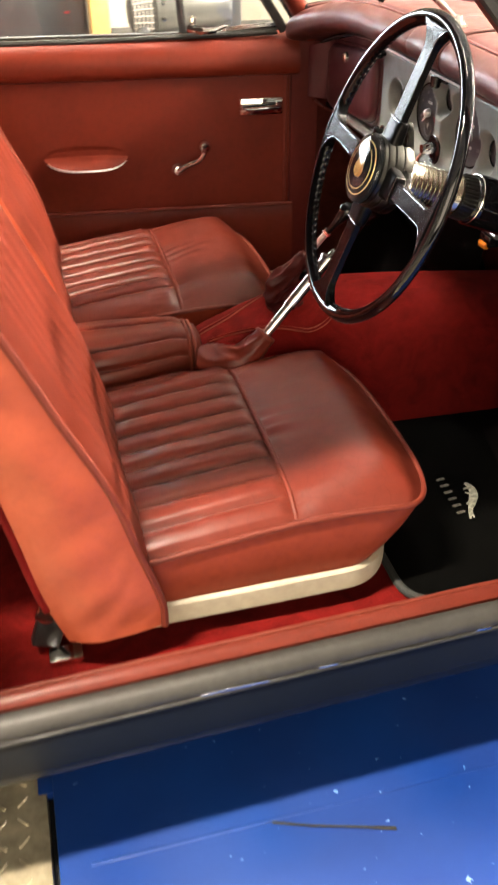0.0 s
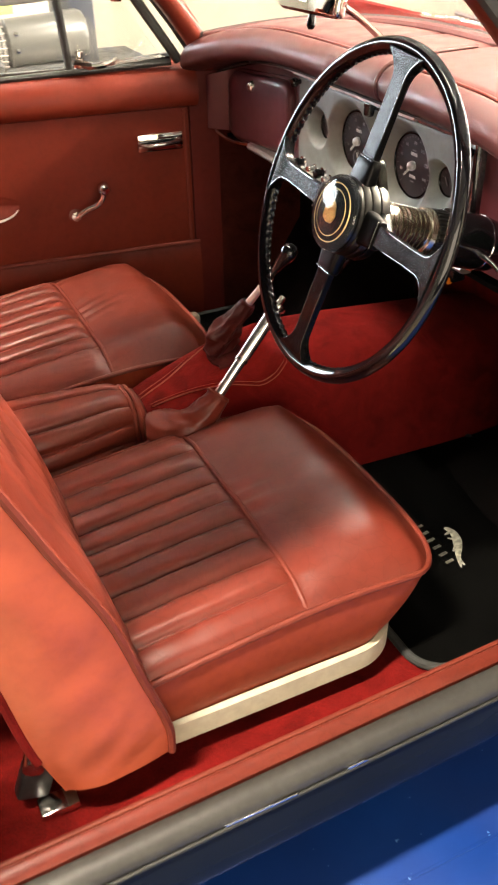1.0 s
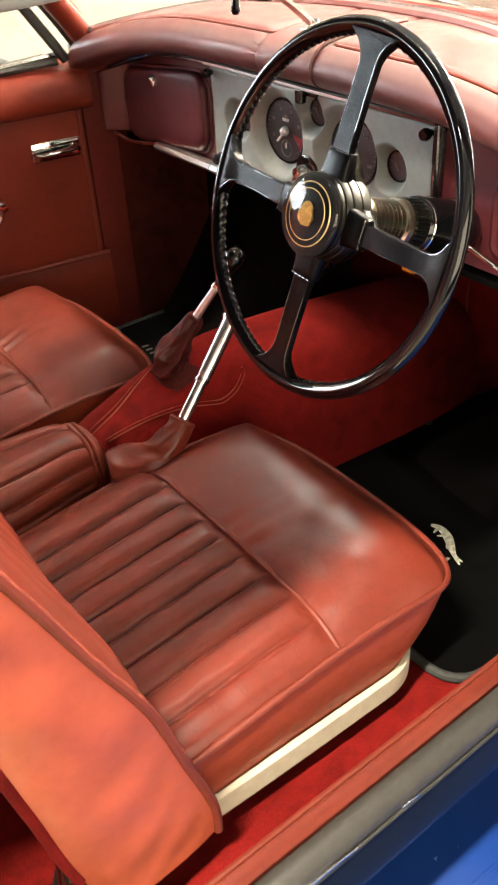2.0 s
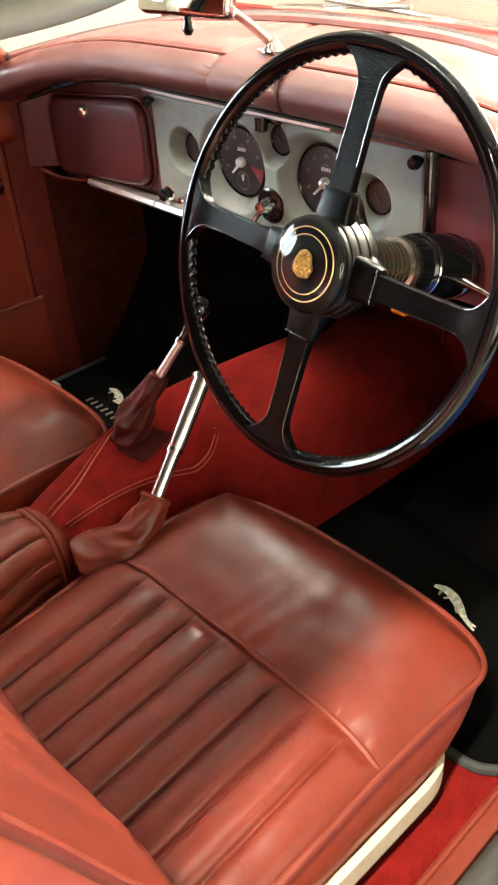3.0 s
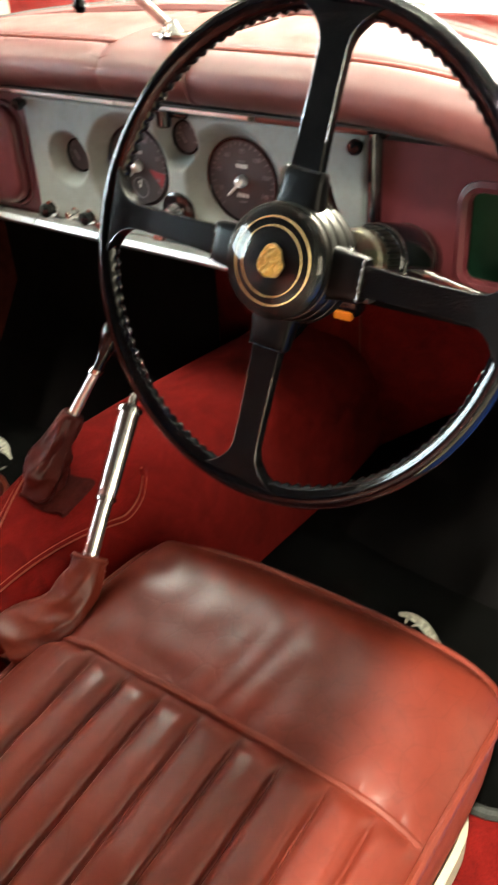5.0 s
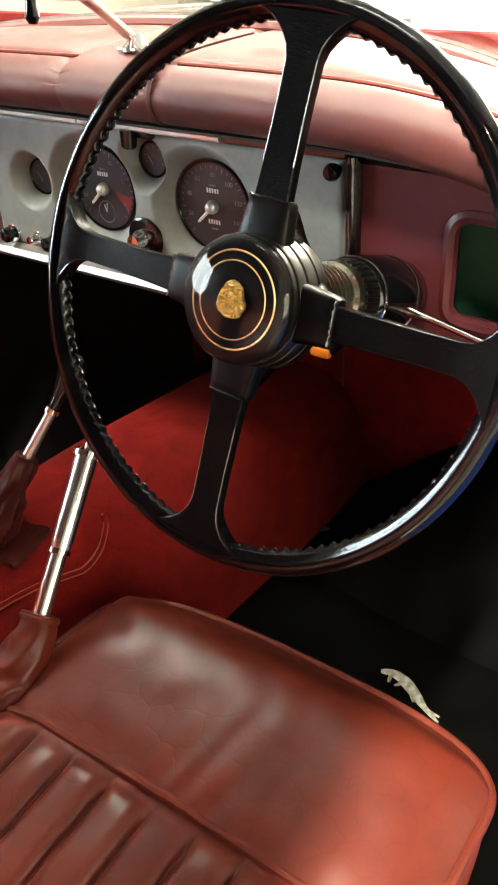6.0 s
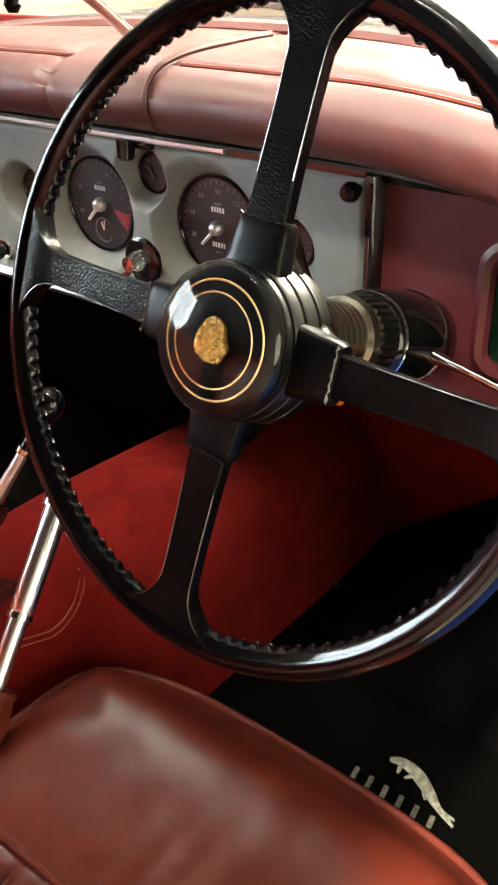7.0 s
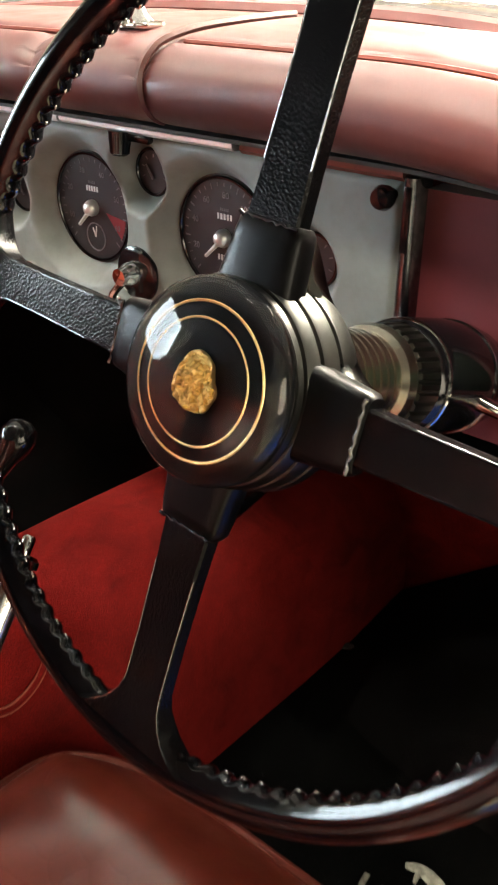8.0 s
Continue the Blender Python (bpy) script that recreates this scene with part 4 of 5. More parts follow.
# armrest cushion between the seats
arm_t = thing("armrest_cushion", (-0.6, -0.01, 0.4), "fluted red leather cushion between the seats", "armrest")
AY = -0.012
GROOVES = [radians(d) for d in (52, 84, 116, 146, 166)]


def arm_section(x, shrink=1.0, relief=1.0):
    w = lerp(0.058, 0.088, sstep(-0.47, -0.66, x)) * shrink
    z0, zt = 0.385, 0.503 - 0.012 * sstep(-0.52, -0.47, x)
    mid = lerp(z0, zt, 0.45)
    pts = []
    for k in range(121):
        a = math.pi * k / 120
        g = sum(math.exp(-((a - q) / 0.035) ** 2) for q in GROOVES)
        puff = 0.0035 * abs(math.sin((a - GROOVES[0]) * math.pi / 0.55)) - 0.0055 * g
        c, s_ = math.cos(a), math.sin(a)
        r = 1 + relief * puff / 0.08
        y = AY + w * r * math.copysign(abs(c) ** 0.62, c)
        z = z0 + (zt - z0) * r * abs(s_) ** 0.6
        pts.append((x, y, lerp(mid, z, shrink)))
    return pts


part("cushion", loft([arm_section(lerp(-0.76, -0.484, k / 30), 1.0, sstep(1.0, 0.93, k / 30) * 0.75 + 0.25) for k in range(31)], False, False), M_SEAT, arm_t, "fluted brownish red leather", sharp=180)
part("end_panel", loft([arm_section(x, q, 0.0) for x, q in ((-0.484, 1.0), (-0.474, 0.985), (-0.467, 0.93), (-0.463, 0.80), (-0.461, 0.55), (-0.460, 0.25), (-0.460, 0.02))], False, False), M_SEAT, arm_t, "plain leather end panel", sharp=180)
for px in (-0.488, -0.479):
    part("piping", tube([Vector(p) + Vector((0, 0, 0.001)) for p in arm_section(px, 1.01, 0.0)[::3]], 0.0042, 8), M_PIPE, arm_t, "red leather piping")

# ---------------- handbrake and gear lever ----------------
def gathered(path, radii, amp, seed, segs=64):
    """A soft hide sleeve with sharp uneven folds, widest at its foot."""
    loops = []
    n = len(path)
    for i, p in enumerate(path):
        t = (path[min(i + 1, n - 1)] - path[max(i - 1, 0)]).normalized()
        a = t.cross(Vector((0, 1, 0))).normalized()
        b = t.cross(a)
        k = i / (n - 1)
        r = curve1(radii, k)
        w = amp * sstep(1.0, 0.72, k)
        loop = []
        for j in range(segs):
            f = 2 * math.pi * j / segs
            c, s_ = math.cos(f), math.sin(f)
            ridge = 1 - 2 * abs(noise.noise((1.1 * c + 1.4 * k, 1.1 * s_ - 0.9 * k, 1.5 * k + seed)))
            roll = 1 - 2 * abs(noise.noise((0.6 * c + seed, 0.6 * s_, 4.2 * k + 0.9 * c)))
            q = 1 + w * (1.1 * (ridge - 0.55) + 0.9 * (roll - 0.55))
            loop.append(p + (a * c + b * s_) * r * q)
        loops.append(loop)
    return loft(loops)


hb = thing("handbrake", (-0.40, -0.12, 0.46), "chrome handbrake lever in a red leather boot", "handbrake")
HB = Vector((-0.363, -0.123, 0.512))
HT = Vector((-0.232, -0.094, 0.642))
hd = (HT - HB).normalized()
L = (HT - HB).length
part("boot", gathered(smooth_path([(-0.455, -0.095, 0.440), (-0.425, -0.113, 0.458), (-0.398, -0.121, 0.476), tuple(HB - hd * 0.016), tuple(HB + hd * 0.008)], 12), [(0, 0.046), (0.25, 0.040), (0.5, 0.029), (0.75, 0.0215), (0.9, 0.0195), (1.0, 0.0195)], 0.15, 3.7), M_BOOT, hb, "creased red leather boot")
part("boot_hem", tube([HB + hd * 0.004 + (hd.orthogonal().normalized() * math.cos(a) + hd.cross(hd.orthogonal().normalized()) * math.sin(a)) * 0.0185 for a in [2 * math.pi * k / 20 for k in range(20)]], 0.003, 6, True), M_PIPE, hb)
part("boot_skirt", slab(lambda u, v: (lerp(-0.47, -0.37, u), lerp(-0.165, -0.07, v), 0.430 + 0.028 * math.sin(u * 3.1) * math.sin(v * 3.1)), 8, 8, (0, 0, -0.012)), M_BOOT, hb)
part("lever", lathe([(0.0, -0.03), (0.0095, -0.03), (0.0095, 0.072), (0.0, 0.072)], HB, hd, 24), M_LEVER, hb, "chrome lever")
part("ring", lathe([(0.0095, 0.070), (0.0125, 0.071), (0.0125, 0.076), (0.0095, 0.077)], HB, hd, 24), M_CHROME, hb)
part("grip", lathe([(0.0, 0.076), (0.0105, 0.076), (0.0118, 0.085), (0.0125, L - 0.02), (0.0125, L - 0.012), (0.0, L - 0.012)], HB, hd, 24), M_LEVER, hb, "chrome grip")
part("end_cap", lathe([(0.0, L - 0.012), (0.0155, L - 0.012), (0.0155, L - 0.006), (0.012, L - 0.003), (0.0, L - 0.003)], HB, hd, 24), M_CHROME, hb)
part("release_button", lathe([(0.0, L - 0.003), (0.0055, L - 0.003), (0.0055, L + 0.010), (0.004, L + 0.012), (0.0, L + 0.012)], HB, hd, 16), M_CHROME, hb)

gl = thing("gear_lever", (-0.29, 0.0, 0.53), "chrome gear lever with a black knob and a leather boot", "gear lever")
GT, GR, GK = Vector((-0.250, -0.004, 0.603)), Vector((-0.214, -0.022, 0.656)), Vector((-0.178, -0.030, 0.700))
part("boot_patch", slab(lambda u, v: Vector(tunnel_point(lerp(-0.320, -0.262, u) + 0.003 * math.sin(9 * v), lerp(99.5, 83, v), 0.003 + 0.004 * abs(2 * u - 1) ** 6 * abs(2 * v - 1) ** 4)), 10, 10, (0, 0, -0.004)), M_PATCH, gl, "square dark leather patch")
part("boot", gathered(smooth_path([(-0.300, 0.016, 0.515), (-0.290, 0.012, 0.545), (-0.272, 0.005, 0.572), tuple(GT), tuple(GT + (GR - GT) * 0.1)], 12), [(0, 0.026), (0.2, 0.029), (0.36, 0.025), (0.5, 0.0180), (0.7, 0.0142), (1.0, 0.0125)], 0.26, 1.3), M_GEARBOOT, gl, "gathered dark red leather boot")
gd = (GR - GT).normalized()
part("rod", lathe([(0.0, -0.01), (0.0075, -0.01), (0.0055, (GR - GT).length), (0.0, (GR - GT).length)], GT, gd, 20), M_SATIN, gl, "chrome rod")
part("collar", lathe([(0.004, -0.004), (0.0085, -0.003), (0.0085, 0.003), (0.004, 0.004)], GR, gd, 20), M_CHROME, gl)
kd = (GK - GR).normalized()
part("knob", lathe([(0.0, 0.003), (0.006, 0.003), (0.0065, 0.015), (0.010, 0.032), (0.0145, 0.046), (0.0155, 0.055), (0.012, 0.064), (0.005, 0.068), (0.0, 0.068)], GR, kd, 24), M_BLACK, gl, "black gear knob")

# ---------------- floor mats ----------------
def floor_mat(s, label):
    t = thing("floor_mat", (-0.03, s * 0.38, 0.277), label, "floor mat", "floor mats")
    xs, xe, ya, yb, r = -0.262, 0.17, 0.105, 0.612, 0.055

    def out(inset, z):
        pts = []
        for cx, cy, a0 in ((xs + r, yb - r, 90), (xs + r, ya + r, 180), (xe - r, ya + r, 270), (xe - r, yb - r, 0)):
            for k in range(7):
                a = radians(a0 + 15 * k)
                x, y = cx + (r - inset) * math.cos(a), cy + (r - inset) * math.sin(a)
                pts.append((x, s * y, z))
        return pts
    bm = loft([out(0, 0.276), out(0, 0.282), out(0.003, 0.285), out(0.02, 0.285)], True, True)
    part("mat", bm, M_MAT, t, "black pile mat")
    part("binding", tube(out(0.001, 0.2825), 0.007, 8, True), M_MATEDGE if s < 0 else M_DARKRUBBER, t, "grey black bound edge")
    return t


for s, lab in ((-1, "black floor mat with a pale emblem on the driver's side"), (1, "black floor mat with a pale emblem on the passenger's side")):
    mt = floor_mat(s, lab)
    # leaping shape of the emblem and plain bars where its lettering is
    if s < 0:
        leap = [(-0.045, -0.356), (-0.040, -0.370), (-0.043, -0.387), (-0.054, -0.406), (-0.068, -0.426), (-0.080, -0.450)]
    else:
        leap = [(-0.038, 0.492), (-0.035, 0.478), (-0.040, 0.460), (-0.048, 0.442), (-0.058, 0.424), (-0.068, 0.402)]
    part("emblem", tube(smooth_path([(x, y, 0.2865) for x, y in leap], 4), [0.003, 0.004, 0.005, 0.0055, 0.006, 0.0065, 0.007, 0.007, 0.0075, 0.0078, 0.0078, 0.0075, 0.007, 0.0065, 0.006, 0.005, 0.004, 0.0035, 0.003, 0.0025, 0.0015], 8, flat=0.2), M_PALE, mt, "pale woven leaping emblem")
    for k in range(6):
        b = (-0.083 - 0.001 * k, -0.334 - 0.019 * k) if s < 0 else (-0.092 - 0.001 * k, 0.49 - 0.019 * k)
        part("emblem_bar", box((b[0], b[1], 0.2862), (0.016, 0.0058, 0.0014), 0.0004, 1, pose(0, 0, 0, 0, 0, -8 * s)), M_FAINT, mt)
    d = 1 if s < 0 else -1
    for x, y, dx, dy in ((leap[1][0], leap[1][1], -0.016, -0.002 * d), (leap[2][0], leap[2][1], -0.014, 0.006 * d), (leap[4][0], leap[4][1], -0.004, -0.022 * d), (leap[3][0], leap[3][1], -0.014, -0.006 * d)):
        part("emblem_limb", tube([(x, y, 0.2865), (x + dx * 0.6, y + dy * 0.3, 0.2865), (x + dx, y + dy, 0.2865)], [0.0035, 0.0025, 0.0015], 6, flat=0.3), M_PALE, mt)

# ---------------- dashboard ----------------
dash = thing("dashboard", (0.1, 0, 0.72), "maroon leather dashboard with a grey instrument panel", "dashboard")
# gauges: name, y, z, radius
GAUGES = [("speedometer", -0.085, 0.828, 0.0515), ("tachometer", 0.085, 0.826, 0.0515), ("fuel_gauge", -0.002, 0.872, 0.0205), ("oil_gauge", 0.193, 0.828, 0.0225), ("water_gauge", -0.181, 0.828, 0.0225)]
PZ0, PZ1, PY = 0.735, 0.909, 0.270


def panel(u, v):
    y, z = lerp(PY, -PY, v), lerp(PZ0, PZ1, u)
    x = -0.006
    for nm, gy, gz, r in GAUGES:
        d = math.hypot(y - gy, z - gz)
        w = 0.024 if r > 0.03 else 0.017
        x = max(x, lerp(0.0215, -0.006, sstep(r - 0.004, r + w, d)))
    e = min(PY - abs(y), z - PZ0, PZ1 - z)
    return (x + 0.006 * (1 - min(max(e, 0) / 0.008, 1)) ** 2, y, z)


part("instrument_panel", grid(panel, 90, 260), M_GREYPANEL, dash, "grey leather instrument panel with sunken dials", sharp=180)


def text_part(body, size, at, material, parent, depth=0.0004):
    c = bpy.data.curves.new("numeral", "FONT")
    c.body, c.size, c.extrude, c.align_x, c.align_y = body, size, depth, "CENTER", "CENTER"
    tmp = bpy.data.objects.new("numeral", c)
    scene.collection.objects.link(tmp)
    dg = bpy.context.evaluated_depsgraph_get()
    me = bpy.data.meshes.new_from_object(tmp.evaluated_get(dg))
    bpy.data.objects.remove(tmp)
    m = Matrix(((0, 0, -1, at[0]), (-1, 0, 0, at[1]), (0, 1, 0, at[2]), (0, 0, 0, 1)))
    me.transform(m)
    me.materials.clear()
    me.materials.append(material)
    ob = new("numeral", me)
    ob.parent = parent
    return ob


for nm, gy, gz, r in GAUGES:
    g = part(nm, lathe([(0.0, -0.004), (r + 0.004, -0.004), (r + 0.004, 0.0), (r - 0.001, 0.0005), (0.0, 0.0005)], (0.0180, gy, gz), (-1, 0, 0), 48), M_DIAL, dash, "round black gauge")
    part("bezel", tube([(0.0160, gy + (r - 0.0005) * math.cos(a), gz + (r - 0.0005) * math.sin(a)) for a in [2 * math.pi * k / 48 for k in range(48)]], 0.0016, 6, True), M_BLACK, g)
    big = r > 0.03
    bm = bmesh.new()
    nt = 29 if big else 7
    for k in range(nt):
        a = radians(lerp(225, -45, k / (nt - 1)) if big else lerp(200, -20, k / (nt - 1)))
        ln = (0.005 if k % 4 == 0 else 0.003) if big else 0.003
        rr = r - 0.005 - ln / 2
        box((0.0172, gy - rr * math.cos(a), gz + rr * math.sin(a)), (0.0005, ln, 0.0009), 0, 1, Matrix.Rotation(-a, 4, "X") @ Matrix.Identity(4), bm)
    part("scale_marks", bm, M_DIM, g, "faded scale marks", smooth=False)
    if big:
        nums = ("20", "40", "60", "80", "100", "120", "140") if nm == "speedometer" else ("10", "20", "30", "40", "50", "60")
        for k, tx in enumerate(nums):
            a = radians(lerp(200, -25, k / (len(nums) - 1)))
            text_part(tx, 0.0075, (0.0172, gy - 0.036 * math.cos(a), gz + 0.036 * math.sin(a)), M_DIM, g)
        for dz, w, h in ((0.024, 0.010, 0.0025), (0.018, 0.018, 0.005), (-0.018, 0.018, 0.005), (-0.026, 0.010, 0.002)):
            if nm == "tachometer" and dz < 0:
                continue
            for q in range(5):
                part("print_bar", box((0.0172, gy - w / 2 + w * (q + 0.5) / 5, gz + dz), (0.0005, w / 5 * 0.55, h)), M_WHITE if abs(dz) == 0.018 else M_DIM, g, smooth=False)
        if nm == "tachometer":
            bm = bmesh.new()
            pts = [(0.0173, gy - 0.018 * math.cos(radians(-8)), gz + 0.018 * math.sin(radians(-8)))]
            for k in range(9):
                a = radians(lerp(-34, -8, k / 8))
                pts.append((0.0173, gy - 0.045 * math.cos(a + math.pi) * -1, gz + 0.045 * math.sin(a)))
            vsx = [bm.verts.new(p) for p in pts]
            bm.faces.new(vsx)
            ex = bmesh.ops.extrude_face_region(bm, geom=list(bm.faces))
            bmesh.ops.translate(bm, vec=(-0.0004, 0, 0), verts=[e for e in ex["geom"] if isinstance(e, bmesh.types.BMVert)])
            part("red_sector", bm, M_DIALRED, g, "red warning sector", smooth=False)
            ck = part("clock", tube([(0.0170, gy + 0.0135 * math.cos(a), gz - 0.029 + 0.0135 * math.sin(a)) for a in [2 * math.pi * k / 24 for k in range(24)]], 0.0007, 5, True), M_DIM, g, "small inset clock")
            part("clock_hand", tube([(0.0167, gy, gz - 0.029), (0.0167, gy + 0.003, gz - 0.020)], 0.0007, 5), M_WHITE, ck)
            part("clock_hand", tube([(0.0167, gy, gz - 0.029), (0.0167, gy - 0.002, gz - 0.018)], 0.0007, 5), M_WHITE, ck)
        part("needle", tube([(0.0145, gy, gz), (0.0145, gy + 0.0205, gz - 0.0195)], [0.0024, 0.0016], 6), M_WHITE, g, "pale needle")
        part("needle_cap", lathe([(0, 0), (0.0075, 0), (0.0080, 0.005), (0.006, 0.010), (0.003, 0.012), (0, 0.0122)], (0.0185, gy, gz), (-1, 0, 0), 24), M_SATIN, g, "bright needle boss")
    else:
        part("needle", tube([(0.0155, gy, gz - 0.006), (0.0155, gy + 0.008, gz + 0.006)], [0.0012, 0.0008], 6), M_DIM, g)

# lighting switch, knobs and tell-tales
sw = part("light_switch", lathe([(0, 0), (0.026, 0), (0.026, 0.004), (0.022, 0.006), (0, 0.006)], (-0.004, 0.002, 0.783), (-1, 0, 0), 36), M_BLACK, dash, "black lighting switch with a chrome lever")
part("switch_knob", lathe([(0, 0.005), (0.0105, 0.005), (0.0105, 0.016), (0.008, 0.02), (0.008, 0.027), (0, 0.028)], (-0.004, 0.002, 0.786), (-1, 0, 0), 20), M_CHROME, sw)
part("switch_lever", tube([(-0.022, 0.004, 0.782), (-0.03, 0.012, 0.768), (-0.03, 0.016, 0.752)], [0.004, 0.004, 0.0055], 8), M_CHROME, sw)
for ky, kz, kr, mt in ((0.243, 0.752, 0.010, M_BLACK), (0.193, 0.754, 0.0065, M_CHROME), (0.165, 0.752, 0.009, M_BLACK), (0.135, 0.750, 0.006, M_CHROME), (0.03, 0.750, 0.005, M_CHROME)):
    kn = part("knob", lathe([(0, 0), (kr * 0.7, 0), (kr * 0.7, 0.008), (kr, 0.010), (kr, 0.017), (kr * 0.7, 0.020), (0, 0.021)], (-0.006, ky, kz), (-1, 0, 0), 20), mt, dash, "pull knob")
    part("knob_ring", lathe([(kr * 0.75, 0.0), (kr * 1.25, 0.0), (kr * 1.15, 0.003), (kr * 0.75, 0.004)], (-0.006, ky, kz), (-1, 0, 0), 20), M_CHROME, kn)
for ky in (0.256, -0.256):
    part("panel_screw", lathe([(0, 0), (0.0045, 0), (0.0045, 0.007), (0.008, 0.008), (0.009, 0.013), (0.007, 0.018), (0, 0.019)], (-0.006, ky * 1.02, 0.897), (-1, 0, 0), 20), M_BLACK, dash, "black panel thumbscrew")
part("panel_lamp", box((-0.011, -0.012, 0.9065), (0.008, 0.036, 0.008), 0.003, bm=lathe([(0, 0), (0.0105, 0), (0.0085, 0.018), (0.006, 0.020), (0, 0.020)], (-0.016, 0.002, 0.911), (-0.12, 0, -1), 20)), M_BLACK, dash, "black panel lamp hood")

# chrome strips
for ya, yb in ((0.27, 0.082), (0.079, -0.125)):
    part("top_strip", loft([[(-0.016, y, 0.910), (-0.0185, y, 0.9125), (-0.0185, y, 0.9155), (-0.016, y, 0.918), (0.0, y, 0.918), (0.0, y, 0.910)] for y in (ya, 0.5 * (ya + yb), yb)]), M_SATIN, dash, "chrome top strip")
part("top_strip", loft([[(-0.012, y, 0.911 + dz), (-0.014, y, 0.914 + dz), (-0.012, y, 0.918 + dz), (0.0, y, 0.918 + dz), (0.0, y, 0.911 + dz)] for y, dz in ((0.273, 0.0), (0.35, -0.003), (0.42, -0.009), (0.47, -0.016))]), M_SATIN, dash, "chrome top strip")
part("leather_strip", loft([[(-0.010, y, 0.908), (-0.013, y, 0.911), (-0.013, y, 0.917), (0.0, y, 0.919), (0.0, y, 0.908)] for y in (-0.128, -0.2, -0.272)]), M_SEAT, dash, "thin red leather strip")
for ya, yb in ((0.462, 0.268), (0.265, -0.285)):
    part("bottom_strip", loft([[(-0.012, y, 0.722), (-0.022, y, 0.724), (-0.026, y, 0.730), (-0.022, y, 0.737), (-0.006, y, 0.739), (-0.004, y, 0.722)] for y in [lerp(ya, yb, k / 6) for k in range(7)]]), M_SATIN, dash, "bright chrome bottom strip")
part("bottom_strip_end", tube(smooth_path([(-0.02, 0.462, 0.734), (-0.026, 0.50, 0.729), (-0.03, 0.55, 0.725), (-0.04, 0.595, 0.735)], 6), 0.0036, 8), M_CHROME, dash)
# chrome given a darker metal, so its dark reflections sit in the colour
ve = part("side_strip", loft([[(-0.001 - 0.0195 * math.sin(math.pi * j / 12) ** 0.7, -0.281 - 0.0075 * math.cos(math.pi * j / 12), z) for j in range(13)] for z in (0.763, 0.80, 0.84, 0.88, 0.913)]), M_EDGEMETAL, dash, "chrome upright strip")
part("strip_groove", box((-0.0200, -0.281, 0.885), (0.002, 0.006, 0.045), 0.0008), M_BLACK, ve)


# maroon panels each side
def end_drop(y):
    return 0.058 * (max(0, abs(y) - 0.25) / 0.35) ** 2


part("glovebox_panel", slab(lambda u, v: (0.0 - 0.05 * sstep(0.56, 0.64, lerp(0.272, 0.625, v)), lerp(0.272, 0.625, v), lerp(0.735, 0.915 - end_drop(lerp(0.272, 0.625, v)), u)), 10, 20, (0.02, 0, 0)), M_DASH, dash, "maroon leather panel")


def rounded(y0, y1, z0, z1, r, inset, x, skew=0.0):
    pts = []
    for cy, cz, a0 in ((y0 - r, z1 - r, 0), (y1 + r, z1 - r, 90), (y1 + r, z0 + r, 180), (y0 - r, z0 + r, 270)):
        for k in range(7):
            a = radians(a0 + 15 * k)
            y, z = cy + (r - inset) * math.cos(a), cz + (r - inset) * math.sin(a)
            pts.append((x, y, z - skew * max(0, y - 0.3)))
    return pts


lid = part("glovebox_lid", loft([rounded(0.575, 0.288, 0.752, 0.890, 0.035, i, x, 0.10) for i, x in ((0.0, 0.0), (-0.0015, -0.006), (0.0, -0.012), (0.004, -0.016), (0.012, -0.018), (0.03, -0.019))]), M_DASH, dash, "padded maroon glovebox lid")
part("lid_groove", loft([rounded(0.585, 0.278, 0.744, 0.898, 0.04, i, x, 0.10) for i, x in ((0.0, -0.0005), (0.002, -0.004), (0.006, -0.004), (0.009, -0.0005))], True, False), M_DASH, dash)
part("glovebox_lock", lathe([(0, 0), (0.012, 0), (0.011, 0.006), (0.007, 0.009), (0, 0.009)], (-0.018, 0.446, 0.855), (-1, 0, 0), 20), M_CHROME, lid, "chrome lock")

# driver's side: panel with an open cubby
CY0, CY1, CZ0, CZ1 = -0.385, -0.59, 0.765, 0.868
bm = bmesh.new()
for y0, y1, z0, z1 in ((-0.288, CY0, 0.735, 0.905), (CY1, -0.62, 0.735, 0.875), (CY0, CY1, 0.735, CZ0), (CY0, CY1, CZ1, 0.905)):
    box((0.004, (y0 + y1) / 2, (z0 + z1) / 2), (0.02, abs(y1 - y0), z1 - z0), 0, 1, None, bm)
part("driver_panel", bm, M_DASH, dash, "maroon leather panel")
part("cubby_rim", tube([(-0.006 + 0.004, y, z) for x, y, z in rounded(CY0 + 0.003, CY1 - 0.003, CZ0 - 0.003, CZ1 + 0.003, 0.02, 0, 0)], 0.008, 8, True), M_DASH, dash)
part("cubby_lining", box((0.045, (CY0 + CY1) / 2, (CZ0 + CZ1) / 2), (0.01, 0.23, 0.13)), M_GREEN, dash, "dark green cubby back")

